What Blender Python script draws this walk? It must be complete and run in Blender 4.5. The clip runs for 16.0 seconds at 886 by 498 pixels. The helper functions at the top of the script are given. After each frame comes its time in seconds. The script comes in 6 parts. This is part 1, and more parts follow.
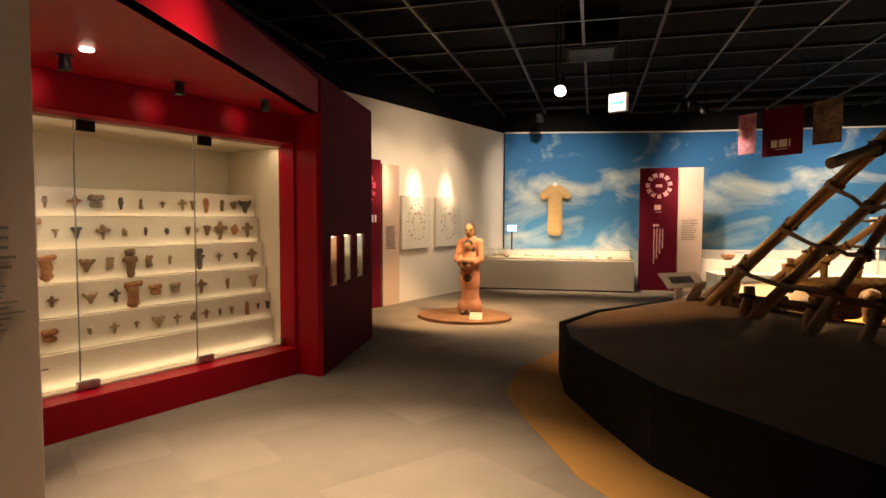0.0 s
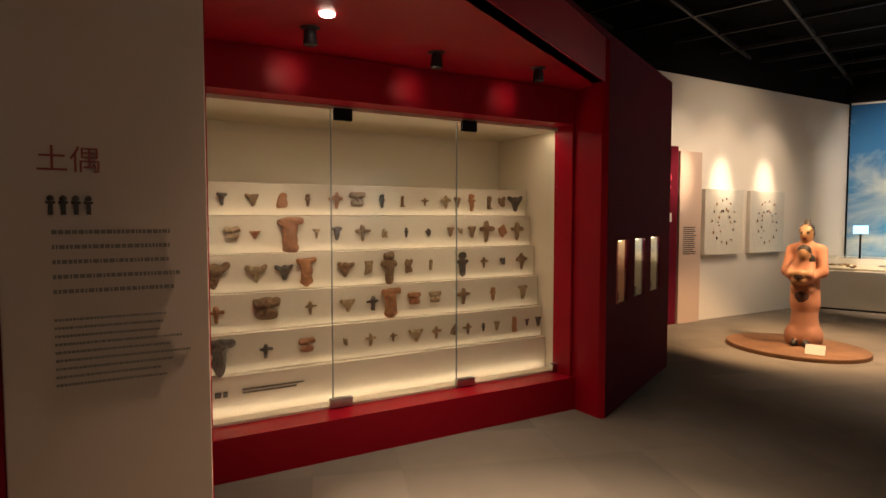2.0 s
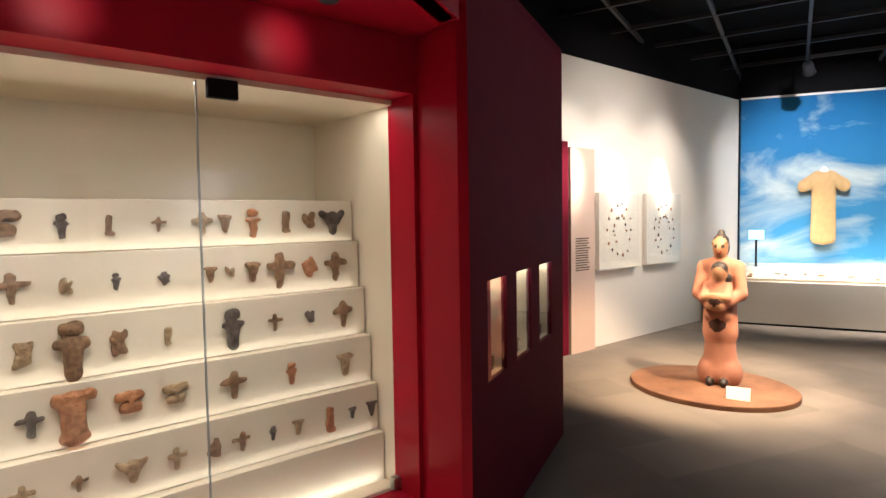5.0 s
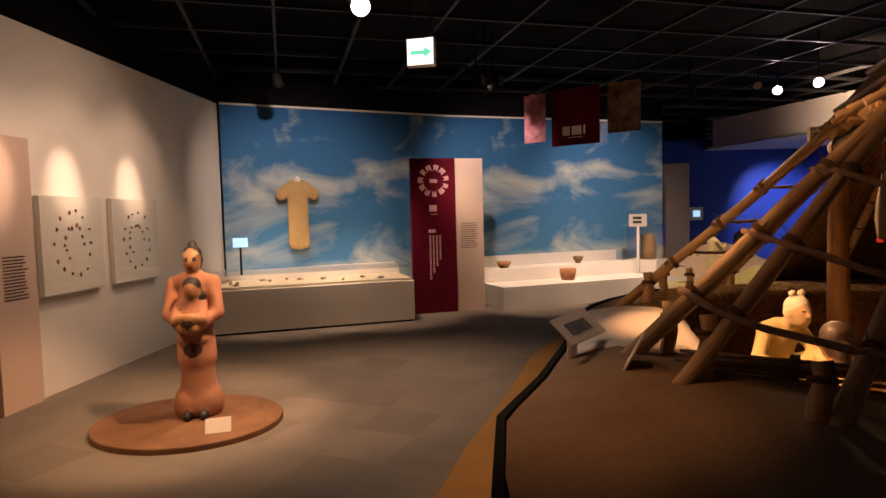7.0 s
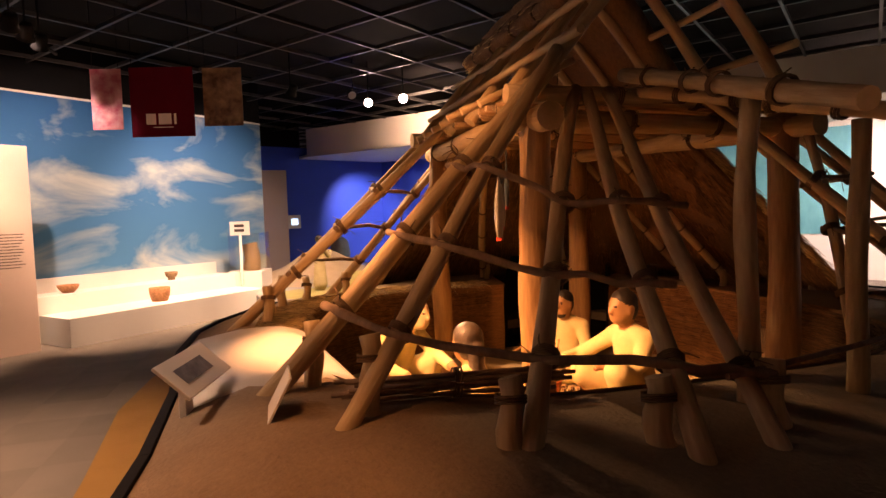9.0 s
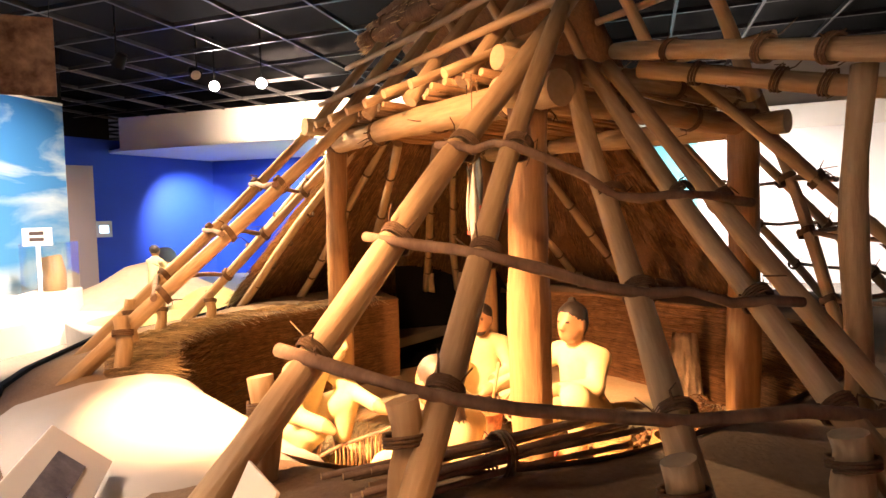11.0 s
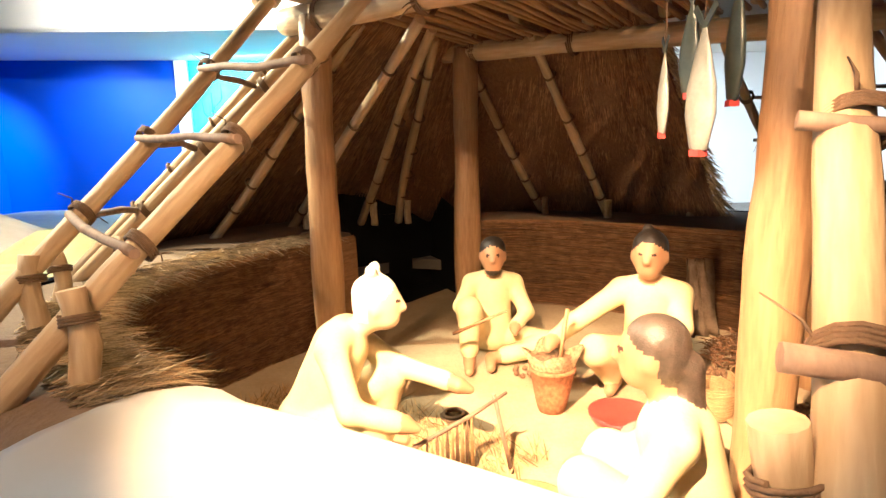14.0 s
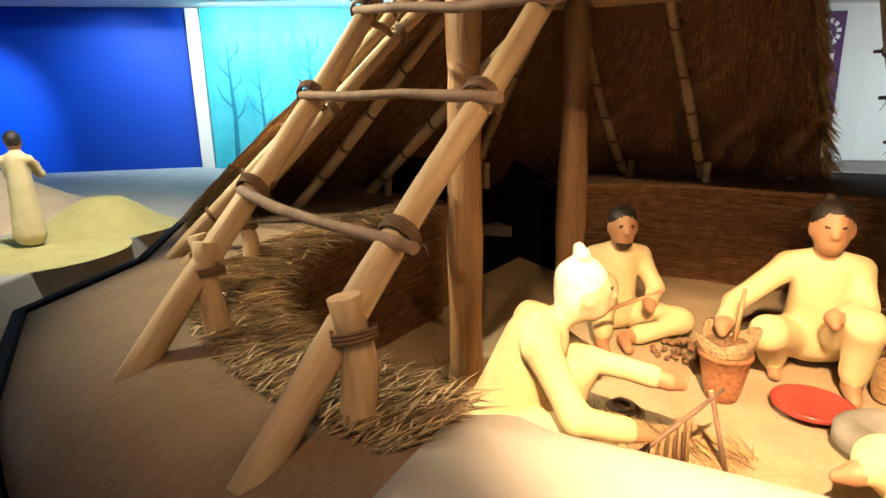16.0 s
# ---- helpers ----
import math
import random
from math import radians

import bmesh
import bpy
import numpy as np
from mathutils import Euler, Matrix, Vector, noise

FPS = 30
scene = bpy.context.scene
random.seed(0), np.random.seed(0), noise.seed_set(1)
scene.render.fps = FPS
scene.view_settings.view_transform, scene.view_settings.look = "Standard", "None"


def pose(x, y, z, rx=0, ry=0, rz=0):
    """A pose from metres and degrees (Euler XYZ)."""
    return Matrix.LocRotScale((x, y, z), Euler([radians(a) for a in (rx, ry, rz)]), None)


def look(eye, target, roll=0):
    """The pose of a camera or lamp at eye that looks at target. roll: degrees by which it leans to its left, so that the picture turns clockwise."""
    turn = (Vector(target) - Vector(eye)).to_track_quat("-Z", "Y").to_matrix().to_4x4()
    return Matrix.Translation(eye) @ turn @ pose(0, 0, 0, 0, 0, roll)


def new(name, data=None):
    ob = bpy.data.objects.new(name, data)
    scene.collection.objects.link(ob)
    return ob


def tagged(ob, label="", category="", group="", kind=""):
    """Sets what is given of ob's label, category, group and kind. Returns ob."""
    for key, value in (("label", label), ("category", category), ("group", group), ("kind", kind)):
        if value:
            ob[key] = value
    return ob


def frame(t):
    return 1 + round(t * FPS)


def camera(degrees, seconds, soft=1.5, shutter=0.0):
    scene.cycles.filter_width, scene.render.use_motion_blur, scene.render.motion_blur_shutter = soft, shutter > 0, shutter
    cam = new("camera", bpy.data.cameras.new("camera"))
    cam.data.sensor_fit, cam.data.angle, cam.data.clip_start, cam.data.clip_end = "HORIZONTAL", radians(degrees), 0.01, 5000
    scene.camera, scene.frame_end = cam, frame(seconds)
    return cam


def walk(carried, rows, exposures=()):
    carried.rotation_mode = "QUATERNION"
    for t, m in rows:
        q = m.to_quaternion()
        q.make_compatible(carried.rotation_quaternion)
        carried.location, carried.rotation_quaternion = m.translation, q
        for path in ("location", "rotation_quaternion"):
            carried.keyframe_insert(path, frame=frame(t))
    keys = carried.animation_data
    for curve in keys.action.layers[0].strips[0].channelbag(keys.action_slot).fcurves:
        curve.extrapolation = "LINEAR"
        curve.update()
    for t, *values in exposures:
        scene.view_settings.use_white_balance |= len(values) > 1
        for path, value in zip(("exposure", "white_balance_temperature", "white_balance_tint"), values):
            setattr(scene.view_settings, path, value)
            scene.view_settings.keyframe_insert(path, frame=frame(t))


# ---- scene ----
cam = camera(74.2, 16.0)
PATH = [
    (0, (2.717, 1.135, 1.454), (1.614, 2.801, 1.352), 0.1),
    (0.5, (2.525, 1.314, 1.467), (1.215, 2.822, 1.362), 0.1),
    (1, (2.374, 1.537, 1.466), (0.897, 2.881, 1.356), 0.1),
    (1.5, (2.179, 1.751, 1.463), (0.541, 2.894, 1.354), 0.0),
    (2, (1.891, 1.906, 1.454), (0.155, 2.894, 1.348), 0.0),
    (2.5, (1.645, 2.116, 1.441), (-0.15, 2.995, 1.34), 0.0),
    (3, (1.384, 2.388, 1.482), (-0.422, 3.239, 1.377), -0.1),
    (5.5, (0.604, 3.558, 1.581), (-0.711, 5.061, 1.479), -1.3),
    (6, (0.55, 3.834, 1.576), (-0.459, 5.558, 1.475), -1.5),
    (6.5, (0.623, 3.955, 1.557), (-0.015, 5.847, 1.452), -1.1),
    (7, (0.565, 4.122, 1.588), (0.424, 6.114, 1.472), -1.5),
    (7.5, (0.55, 4.274, 1.581), (0.87, 6.244, 1.462), -1.5),
    (8, (0.582, 4.524, 1.558), (1.247, 6.407, 1.443), -1.5),
    (8.5, (0.597, 4.824, 1.544), (1.514, 6.597, 1.428), -1.5),
    (9, (0.596, 5.167, 1.523), (1.732, 6.809, 1.405), -1.8),
    (11.5, (0.607, 6.869, 1.477), (2.25, 8.002, 1.336), -1.4),
    (12, (0.652, 7.246, 1.452), (2.353, 8.278, 1.247), -1.3),
    (12.5, (0.684, 7.608, 1.445), (2.451, 8.503, 1.169), -1.2),
    (13, (0.788, 7.93, 1.4), (2.594, 8.723, 1.071), -1.3),
    (13.5, (0.847, 8.238, 1.394), (2.667, 8.993, 1.054), -1.4),
    (14, (0.845, 8.55, 1.395), (2.706, 9.191, 1.038), -1.2),
    (14.5, (0.906, 8.773, 1.39), (2.791, 9.293, 0.972), -1.2),
    (15, (1.005, 9.031, 1.399), (2.891, 9.502, 0.927), -1.2),
    (15.5, (0.969, 9.361, 1.419), (2.845, 9.84, 0.919), -1.0),
    (16, (0.951, 9.715, 1.428), (2.805, 10.274, 0.929), -1.1),
]
walk(cam, [(t, look(eye, target, roll)) for t, eye, target, roll in PATH],
     [(0, 0.55, 8000, 18), (0.5, 0.1, 7900, 18), (1.0, 0.1, 7900, 18), (1.5, 0.35, 7700, 20), (3, 0.1, 6300, 12), (5.5, 1.38, 5500, 14), (6.5, 0.25, 7200, 28), (7.0, -0.35, 7800, 35), (7.5, -1.05, 7700, 32), (8.0, -0.7, 7800, 30), (9, 0.75, 9000, 46), (11.5, 2.25, 6200, 18), (12.5, 2.12, 5200, 6), (14, 1.95, 4900, 2), (15.1, 1.25, 5100, -2), (15.5, 1.0, 5200, 0), (16, 1.0, 5300, 0)])

# ---- light ----
world = bpy.data.worlds.new("world")
world.use_nodes = True
world.node_tree.nodes["Background"].inputs[0].default_value = (0.02, 0.02, 0.025, 1)
world.node_tree.nodes["Background"].inputs[1].default_value = 0.2
scene.world = world
WARM, SOFT, COOL = (1.0, 0.66, 0.36), (1.0, 0.80, 0.58), (0.75, 0.87, 1.0)


def spot(eye, target, watts, degrees=40, colour=SOFT, blend=0.7, size=0.04):
    d = bpy.data.lights.new("spot_light", "SPOT")
    d.energy, d.spot_size, d.color, d.spot_blend, d.shadow_soft_size = watts, radians(degrees), colour, blend, size
    o = new("spot_light", d)
    o.matrix_world = look(eye, target)
    return o


def strip(eye, target, watts, w, h, colour=SOFT, roll=0):
    d = bpy.data.lights.new("strip_light", "AREA")
    d.shape, d.size, d.size_y, d.energy, d.color = "RECTANGLE", w, h, watts, colour
    o = new("strip_light", d)
    o.matrix_world = look(eye, target, roll)
    return o


# showcase
strip((-1.70, 3.58, 0.275), (-2.1, 3.58, 1.0), 1.1, 2.6, 0.02, (1.0, 0.87, 0.68))
strip((-1.69, 3.58, 2.12), (-1.80, 3.58, 0.9), 4, 2.6, 0.06, (1.0, 0.87, 0.68))
for i in range(1, 6):
    strip((-1.74 - 0.052 * (i - 1) - 0.030, 3.58, 0.27 + 0.24 * i), (-1.74 - 0.052 * i, 3.58, 0.52 + 0.24 * i), 0.35, 2.6, 0.008, (1.0, 0.87, 0.68))
# no known lamp: spot added to brighten the text panel
spot((2.3, 2.7, 3.7), (0.2, 1.9, 1.2), 14, 45, SOFT, 1.0)
for y in (2.80, 3.56, 4.29):
    spot((-1.12, y, 2.31), (-1.46, y, 2.27), 1.7, 48, SOFT, 1.0)
    spot((-1.09, y, 2.31), (-1.85, y, 0.9), 36, 66, (1.0, 0.87, 0.68), 0.9)
spot((-0.775, 2.806, 2.36), (-0.1, 3.2, 0), 60, 90, SOFT, 0.9)
spot((-0.7, 3.8, 2.37), (-0.35, 4.1, 0), 60, 78, SOFT, 0.9)
# unseen ceiling spot, place made up, added for the pool on the carpet
spot((0.32, 3.3, 3.7), (0.75, 3.05, 0), 1150, 62, SOFT, 1.0)
# west wall graphic panels
for y in (8.66, 9.58, 10.62):
    spot((-2.15, y, 3.65), (-3.5, y, 1.95), 420, 17, SOFT, 1.0)
    spot((-2.15, y, 3.65), (-3.5, y, 1.6), 90, 62, SOFT, 1.0)
spot((-1.0, 9.6, 3.7), (-3.5, 9.5, 1.6), 120, 90, SOFT, 1.0)
# mural wall and its cabinets
spot((-1.3, 10.4, 3.65), (-2.4, 13.5, 1.9), 420, 66, (1.0, 0.9, 0.78), 0.9)
spot((0.3, 12.4, 3.65), (1.2, 15.4, 1.7), 330, 80, (1.0, 0.9, 0.78), 0.9)
spot((3.3, 13.6, 3.65), (3.0, 16.1, 1.7), 290, 80, (1.0, 0.9, 0.78), 0.9)
spot((0.62, 12.1, 3.65), (-0.1, 13.6, 1.3), 350, 42, SOFT, 0.9)
for p, q in (((-2.6, 11.9, 3.6), (-2.4, 12.7, 0.65)), ((-1.2, 12.2, 3.6), (-1.1, 13.2, 0.65)), ((1.4, 13.4, 3.6), (1.5, 14.3, 0.4)), ((2.8, 14.0, 3.6), (2.9, 14.9, 0.4))):
    spot(p, q, 520, 50, SOFT, 0.9)
# statue and the carpet round it
spot((-0.34, 8.2, 3.2), (-1.75, 8.6, 0.6), 560, 50, WARM, 0.6, 0.02)
spot((-2.9, 6.9, 3.6), (-1.7, 8.6, 0.5), 420, 50, WARM, 0.6, 0.02)
spot((-0.7, 9.4, 3.65), (-0.2, 9.2, 0), 380, 80, SOFT, 0.9)
# dwelling
EMBER = (1.0, 0.54, 0.23)
spot((0.1, 9.5, 3.7), (3.85, 8.85, -0.3), 2600, 38, EMBER, 0.75)
# next four: unseen fill spots added for rafters, inner thatch and earth mound
spot((0.1, 9.6, 3.7), (2.7, 10.35, 1.1), 190, 42, EMBER, 0.9)
spot((-0.2, 7.6, 3.7), (3.2, 9.0, 1.0), 130, 50, EMBER, 0.9)
spot((-0.1, 8.6, 3.65), (6.0, 8.9, 0.6), 520, 30, EMBER, 0.9)
spot((0.4, 6.9, 3.7), (1.1, 7.3, 0.3), 170, 40, EMBER, 0.9)
spot((5.4, 14.3, 3.5), (4.4, 9.6, 0.2), 1000, 42, (1.0, 0.72, 0.36), 0.8)
# last two: unseen spots added to brighten outer straw and child mannequin
spot((3.1, 13.7, 3.7), (3.7, 11.3, 1.3), 600, 54, (1.0, 0.74, 0.40), 0.8)
spot((3.8, 12.7, 3.7), (4.9, 14.7, 0.3), 560, 62, SOFT, 0.8)
# blue wall, fascia and the far east side
spot((7.6, 18.6, 3.05), (8.3, 20.3, 1.4), 420, 72, COOL, 0.9)
spot((8.7, 17.4, 3.05), (10.0, 18.6, 1.2), 110, 100, COOL, 0.9)
# made-up spot in place of the reflected light on the fascia
spot((6.0, 14.2, 3.4), (8.6, 15.0, 3.5), 620, 120, SOFT, 1.0)
strip((10.7, 14.9, 3.05), (11.62, 15.2, 1.0), 110, 4, 0.3, (0.85, 0.97, 1.0))
strip((12.9, 9.0, 3.05), (14.0, 9.4, 0.5), 200, 6, 0.4, (1.0, 0.98, 0.95), 90)
strip((12.9, 3.0, 3.05), (15.3, 3.0, 0.5), 130, 6, 0.4, (1.0, 0.97, 0.92), 90)

# ---- materials ----
def mat(name, c1, c2=None, scale=8.0, rough=0.6, bump=0.0, stretch=(1, 1, 1), metal=0.0, fine=6.0, spec=0.5, wear=0.25, bump_scale=None):
    m = bpy.data.materials.new(name)
    m.use_nodes = True
    nt = m.node_tree
    b = nt.nodes["Principled BSDF"]
    c2 = c2 or tuple(v * 0.8 for v in c1)
    tc = nt.nodes.new("ShaderNodeTexCoord")
    mp = nt.nodes.new("ShaderNodeMapping")
    mp.inputs["Scale"].default_value = stretch
    nt.links.new(tc.outputs["Object"], mp.inputs["Vector"])
    n1, n2 = nt.nodes.new("ShaderNodeTexNoise"), nt.nodes.new("ShaderNodeTexNoise")
    n1.inputs["Scale"].default_value, n1.inputs["Detail"].default_value = scale, 5
    n2.inputs["Scale"].default_value, n2.inputs["Detail"].default_value = scale * fine, 3
    mix = nt.nodes.new("ShaderNodeMix")
    mix.data_type = "FLOAT"
    mix.inputs[0].default_value = wear
    for n in (n1, n2):
        nt.links.new(mp.outputs[0], n.inputs["Vector"])
    nt.links.new(n1.outputs["Fac"], mix.inputs[2])
    nt.links.new(n2.outputs["Fac"], mix.inputs[3])
    ramp = nt.nodes.new("ShaderNodeValToRGB")
    ramp.color_ramp.elements[0].position, ramp.color_ramp.elements[1].position = 0.3, 0.7
    ramp.color_ramp.elements[0].color, ramp.color_ramp.elements[1].color = (*c2, 1), (*c1, 1)
    nt.links.new(mix.outputs[0], ramp.inputs[0])
    nt.links.new(ramp.outputs[0], b.inputs["Base Color"])
    b.inputs["Roughness"].default_value, b.inputs["Metallic"].default_value = rough, metal
    b.inputs["Specular IOR Level"].default_value = spec
    if bump:
        bp = nt.nodes.new("ShaderNodeBump")
        bp.inputs["Strength"].default_value, bp.inputs["Distance"].default_value = min(1, bump), 0.02
        src = mix.outputs[0]
        if bump_scale:
            n3 = nt.nodes.new("ShaderNodeTexNoise")
            n3.inputs["Scale"].default_value, n3.inputs["Detail"].default_value = bump_scale, 4
            nt.links.new(mp.outputs[0], n3.inputs["Vector"])
            src = n3.outputs["Fac"]
        nt.links.new(src, bp.inputs["Height"])
        nt.links.new(bp.outputs[0], b.inputs["Normal"])
    return m


def glow(name, colour, strength):
    m = bpy.data.materials.new(name)
    m.use_nodes = True
    b = m.node_tree.nodes["Principled BSDF"]
    b.inputs["Base Color"].default_value = (*colour, 1)
    b.inputs["Emission Color"].default_value = (*colour, 1)
    b.inputs["Emission Strength"].default_value = strength
    return m


def glass_mat():
    m = bpy.data.materials.new("clear_glass")
    m.use_nodes = True
    nt = m.node_tree
    nt.nodes.remove(nt.nodes["Principled BSDF"])
    out = nt.nodes["Material Output"]
    tr, gl, lw, mx = (nt.nodes.new("ShaderNode" + k) for k in ("BsdfTransparent", "BsdfGlossy", "LayerWeight", "MixShader"))
    tr.inputs[0].default_value, gl.inputs["Roughness"].default_value = (0.97, 0.98, 0.97, 1), 0.02
    lw.inputs["Blend"].default_value = 0.5
    pw, sc = nt.nodes.new("ShaderNodeMath"), nt.nodes.new("ShaderNodeMath")
    pw.operation, sc.operation = "POWER", "MULTIPLY_ADD"
    pw.inputs[1].default_value, sc.inputs[1].default_value, sc.inputs[2].default_value = 4.0, 0.5, 0.03
    nt.links.new(lw.outputs["Facing"], pw.inputs[0])
    nt.links.new(pw.outputs[0], sc.inputs[0])
    nt.links.new(sc.outputs[0], mx.inputs[0])
    nt.links.new(tr.outputs[0], mx.inputs[1])
    nt.links.new(gl.outputs[0], mx.inputs[2])
    nt.links.new(mx.outputs[0], out.inputs[0])
    return m


def sky_mural():
    """Printed wallpaper: blue sky with stretched white clouds, denser near the bottom."""
    m = mat("sky_mural_print", (0.1, 0.3, 0.6), rough=0.75, spec=0.2)
    nt = m.node_tree
    b = nt.nodes["Principled BSDF"]
    for n in list(nt.nodes):
        if n.type in ("TEX_NOISE", "MIX", "VALTORGB"):
            nt.nodes.remove(n)
    tc = next(n for n in nt.nodes if n.type == "TEX_COORD")
    mp = next(n for n in nt.nodes if n.type == "MAPPING")
    mp.inputs["Scale"].default_value = (0.55, 0.55, 1.15)
    mp.inputs["Rotation"].default_value = (0, 0.16, 0)
    n = nt.nodes.new("ShaderNodeTexNoise")
    n.inputs["Scale"].default_value, n.inputs["Detail"].default_value, n.inputs["Roughness"].default_value, n.inputs["Distortion"].default_value = 1.15, 7, 0.55, 0.7
    nt.links.new(mp.outputs[0], n.inputs["Vector"])
    sep = nt.nodes.new("ShaderNodeSeparateXYZ")
    nt.links.new(tc.outputs["Object"], sep.inputs[0])
    low = nt.nodes.new("ShaderNodeMapRange")
    low.inputs[1].default_value, low.inputs[2].default_value, low.inputs[3].default_value, low.inputs[4].default_value = 0.7, 2.6, 0.10, -0.03
    nt.links.new(sep.outputs[2], low.inputs[0])
    add = nt.nodes.new("ShaderNodeMath")
    nt.links.new(n.outputs["Fac"], add.inputs[0])
    nt.links.new(low.outputs[0], add.inputs[1])
    cl = nt.nodes.new("ShaderNodeValToRGB")
    cl.color_ramp.elements[0].position, cl.color_ramp.elements[1].position = 0.49, 0.74
    cl.color_ramp.elements[0].color, cl.color_ramp.elements[1].color = (0, 0, 0, 1), (1, 1, 1, 1)
    nt.links.new(add.outputs[0], cl.inputs[0])
    grad = nt.nodes.new("ShaderNodeValToRGB")
    grad.color_ramp.elements[0].position, grad.color_ramp.elements[1].position = 0.0, 1.0
    grad.color_ramp.elements[0].color, grad.color_ramp.elements[1].color = (0.052, 0.235, 0.43, 1), (0.010, 0.10, 0.26, 1)
    up = nt.nodes.new("ShaderNodeMapRange")
    up.inputs[1].default_value, up.inputs[2].default_value = 0.8, 3.3
    nt.links.new(sep.outputs[2], up.inputs[0])
    nt.links.new(up.outputs[0], grad.inputs[0])
    mx = nt.nodes.new("ShaderNodeMix")
    mx.data_type = "RGBA"
    nt.links.new(cl.outputs[0], mx.inputs[0])
    nt.links.new(grad.outputs[0], mx.inputs[6])
    mx.inputs[7].default_value = (0.54, 0.58, 0.50, 1)
    nt.links.new(mx.outputs[2], b.inputs["Base Color"])
    return m


CARPET = mat("grey_beige_carpet", (0.20, 0.175, 0.145), (0.15, 0.13, 0.105), 3, 0.95, 0.35, fine=60, wear=0.5, bump_scale=260)
carpet_nodes = CARPET.node_tree
snap = carpet_nodes.nodes.new("ShaderNodeVectorMath")
snap.operation = "SNAP"
snap.inputs[1].default_value = (0.5, 0.5, 5)
chance, tone, tinted = carpet_nodes.nodes.new("ShaderNodeTexWhiteNoise"), carpet_nodes.nodes.new("ShaderNodeMapRange"), carpet_nodes.nodes.new("ShaderNodeHueSaturation")
tone.inputs["To Min"].default_value, tone.inputs["To Max"].default_value = 0.88, 1.12
shift = carpet_nodes.nodes.new("ShaderNodeMapping")
shift.inputs["Location"].default_value, shift.inputs["Rotation"].default_value = (0.13, 0.2, 0.3), (0, 0, 0.33)
link = carpet_nodes.links.new
link(carpet_nodes.nodes["Texture Coordinate"].outputs["Object"], shift.inputs[0])
link(shift.outputs[0], snap.inputs[0])
link(snap.outputs[0], chance.inputs[0])
link(chance.outputs["Value"], tone.inputs["Value"])
link(tone.outputs[0], tinted.inputs["Value"])
link(carpet_nodes.nodes["Color Ramp"].outputs[0], tinted.inputs["Color"])
link(tinted.outputs[0], carpet_nodes.nodes["Principled BSDF"].inputs["Base Color"])
ORANGE = mat("orange_carpet", (0.36, 0.19, 0.05), (0.28, 0.14, 0.035), 4, 0.95, 0.35, fine=50, wear=0.5, bump_scale=260)
RED = mat("red_paint", (0.36, 0.004, 0.018), (0.31, 0.003, 0.014), 2, 0.42, 0.04, fine=60, spec=0.14)
MAROON = mat("maroon_cloth", (0.115, 0.004, 0.016), (0.09, 0.003, 0.012), 3, 0.8, 0.1, fine=80, spec=0.12)
WHITE = mat("warm_white_paint", (0.72, 0.69, 0.63), (0.68, 0.65, 0.59), 1.2, 0.7, 0.03, fine=50)
PLINTH = mat("white_plinth_paint", (0.76, 0.73, 0.66), (0.72, 0.69, 0.62), 2, 0.5, 0.02)
CREAM = mat("cream_display_cloth", (0.66, 0.58, 0.44), (0.62, 0.54, 0.40), 3, 0.85, 0.06, fine=90)
BEIGE = mat("beige_graphic_panel", (0.58, 0.44, 0.36), (0.54, 0.41, 0.33), 1.5, 0.5)
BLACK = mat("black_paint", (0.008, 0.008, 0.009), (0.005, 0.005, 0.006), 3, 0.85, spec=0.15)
VOID = mat("black_ceiling_paint", (0.006, 0.006, 0.007), (0.004, 0.004, 0.005), 2, 0.9, spec=0.1)
GRID = mat("grey_ceiling_bar", (0.036, 0.036, 0.038), (0.015, 0.015, 0.016), 4, 0.45, metal=0.3)
STEEL = mat("brushed_steel", (0.5, 0.5, 0.5), (0.4, 0.4, 0.4), 20, 0.35, metal=1.0)
BLUE = mat("deep_blue_paint", (0.004, 0.05, 0.42), (0.003, 0.042, 0.36), 2, 0.6)
TEAL = mat("teal_forest_print", (0.12, 0.52, 0.58), (0.03, 0.27, 0.36), 1.6, 0.5, stretch=(1, 1, 0.35))
SKYM = sky_mural()
GLASS = glass_mat()
INK = mat("dark_ink", (0.05, 0.035, 0.03), rough=0.6)
PINKINK = mat("pink_ink", (0.75, 0.42, 0.46), (0.7, 0.36, 0.40), 5, 0.6)
WHITEINK = mat("white_ink", (0.8, 0.76, 0.72), rough=0.6)
REDINK = mat("brick_red_ink", (0.32, 0.06, 0.04), rough=0.6)
WOOD = mat("peeled_log_wood", (0.53, 0.40, 0.235), (0.29, 0.185, 0.092), 6, 0.6, 0.6, stretch=(1, 1, 0.14), fine=7, wear=0.45)
CUT = mat("cut_log_end", (0.62, 0.45, 0.26), (0.52, 0.36, 0.2), 30, 0.7)
POST = mat("dark_peeled_post", (0.43, 0.26, 0.12), (0.18, 0.088, 0.036), 7, 0.55, 0.7, stretch=(1, 1, 0.12), fine=7, wear=0.35)
STICK = mat("grey_brown_stick", (0.28, 0.185, 0.125), (0.12, 0.075, 0.05), 12, 0.75, 0.4, stretch=(1, 1, 0.3))
BINDING = mat("vine_binding", (0.17, 0.10, 0.05), (0.08, 0.045, 0.02), 30, 0.8, 0.5)
THATCH = mat("brown_thatch", (0.27, 0.145, 0.062), (0.10, 0.048, 0.02), 9, 0.9, 0.9, stretch=(5, 5, 0.5), fine=5, wear=0.5)
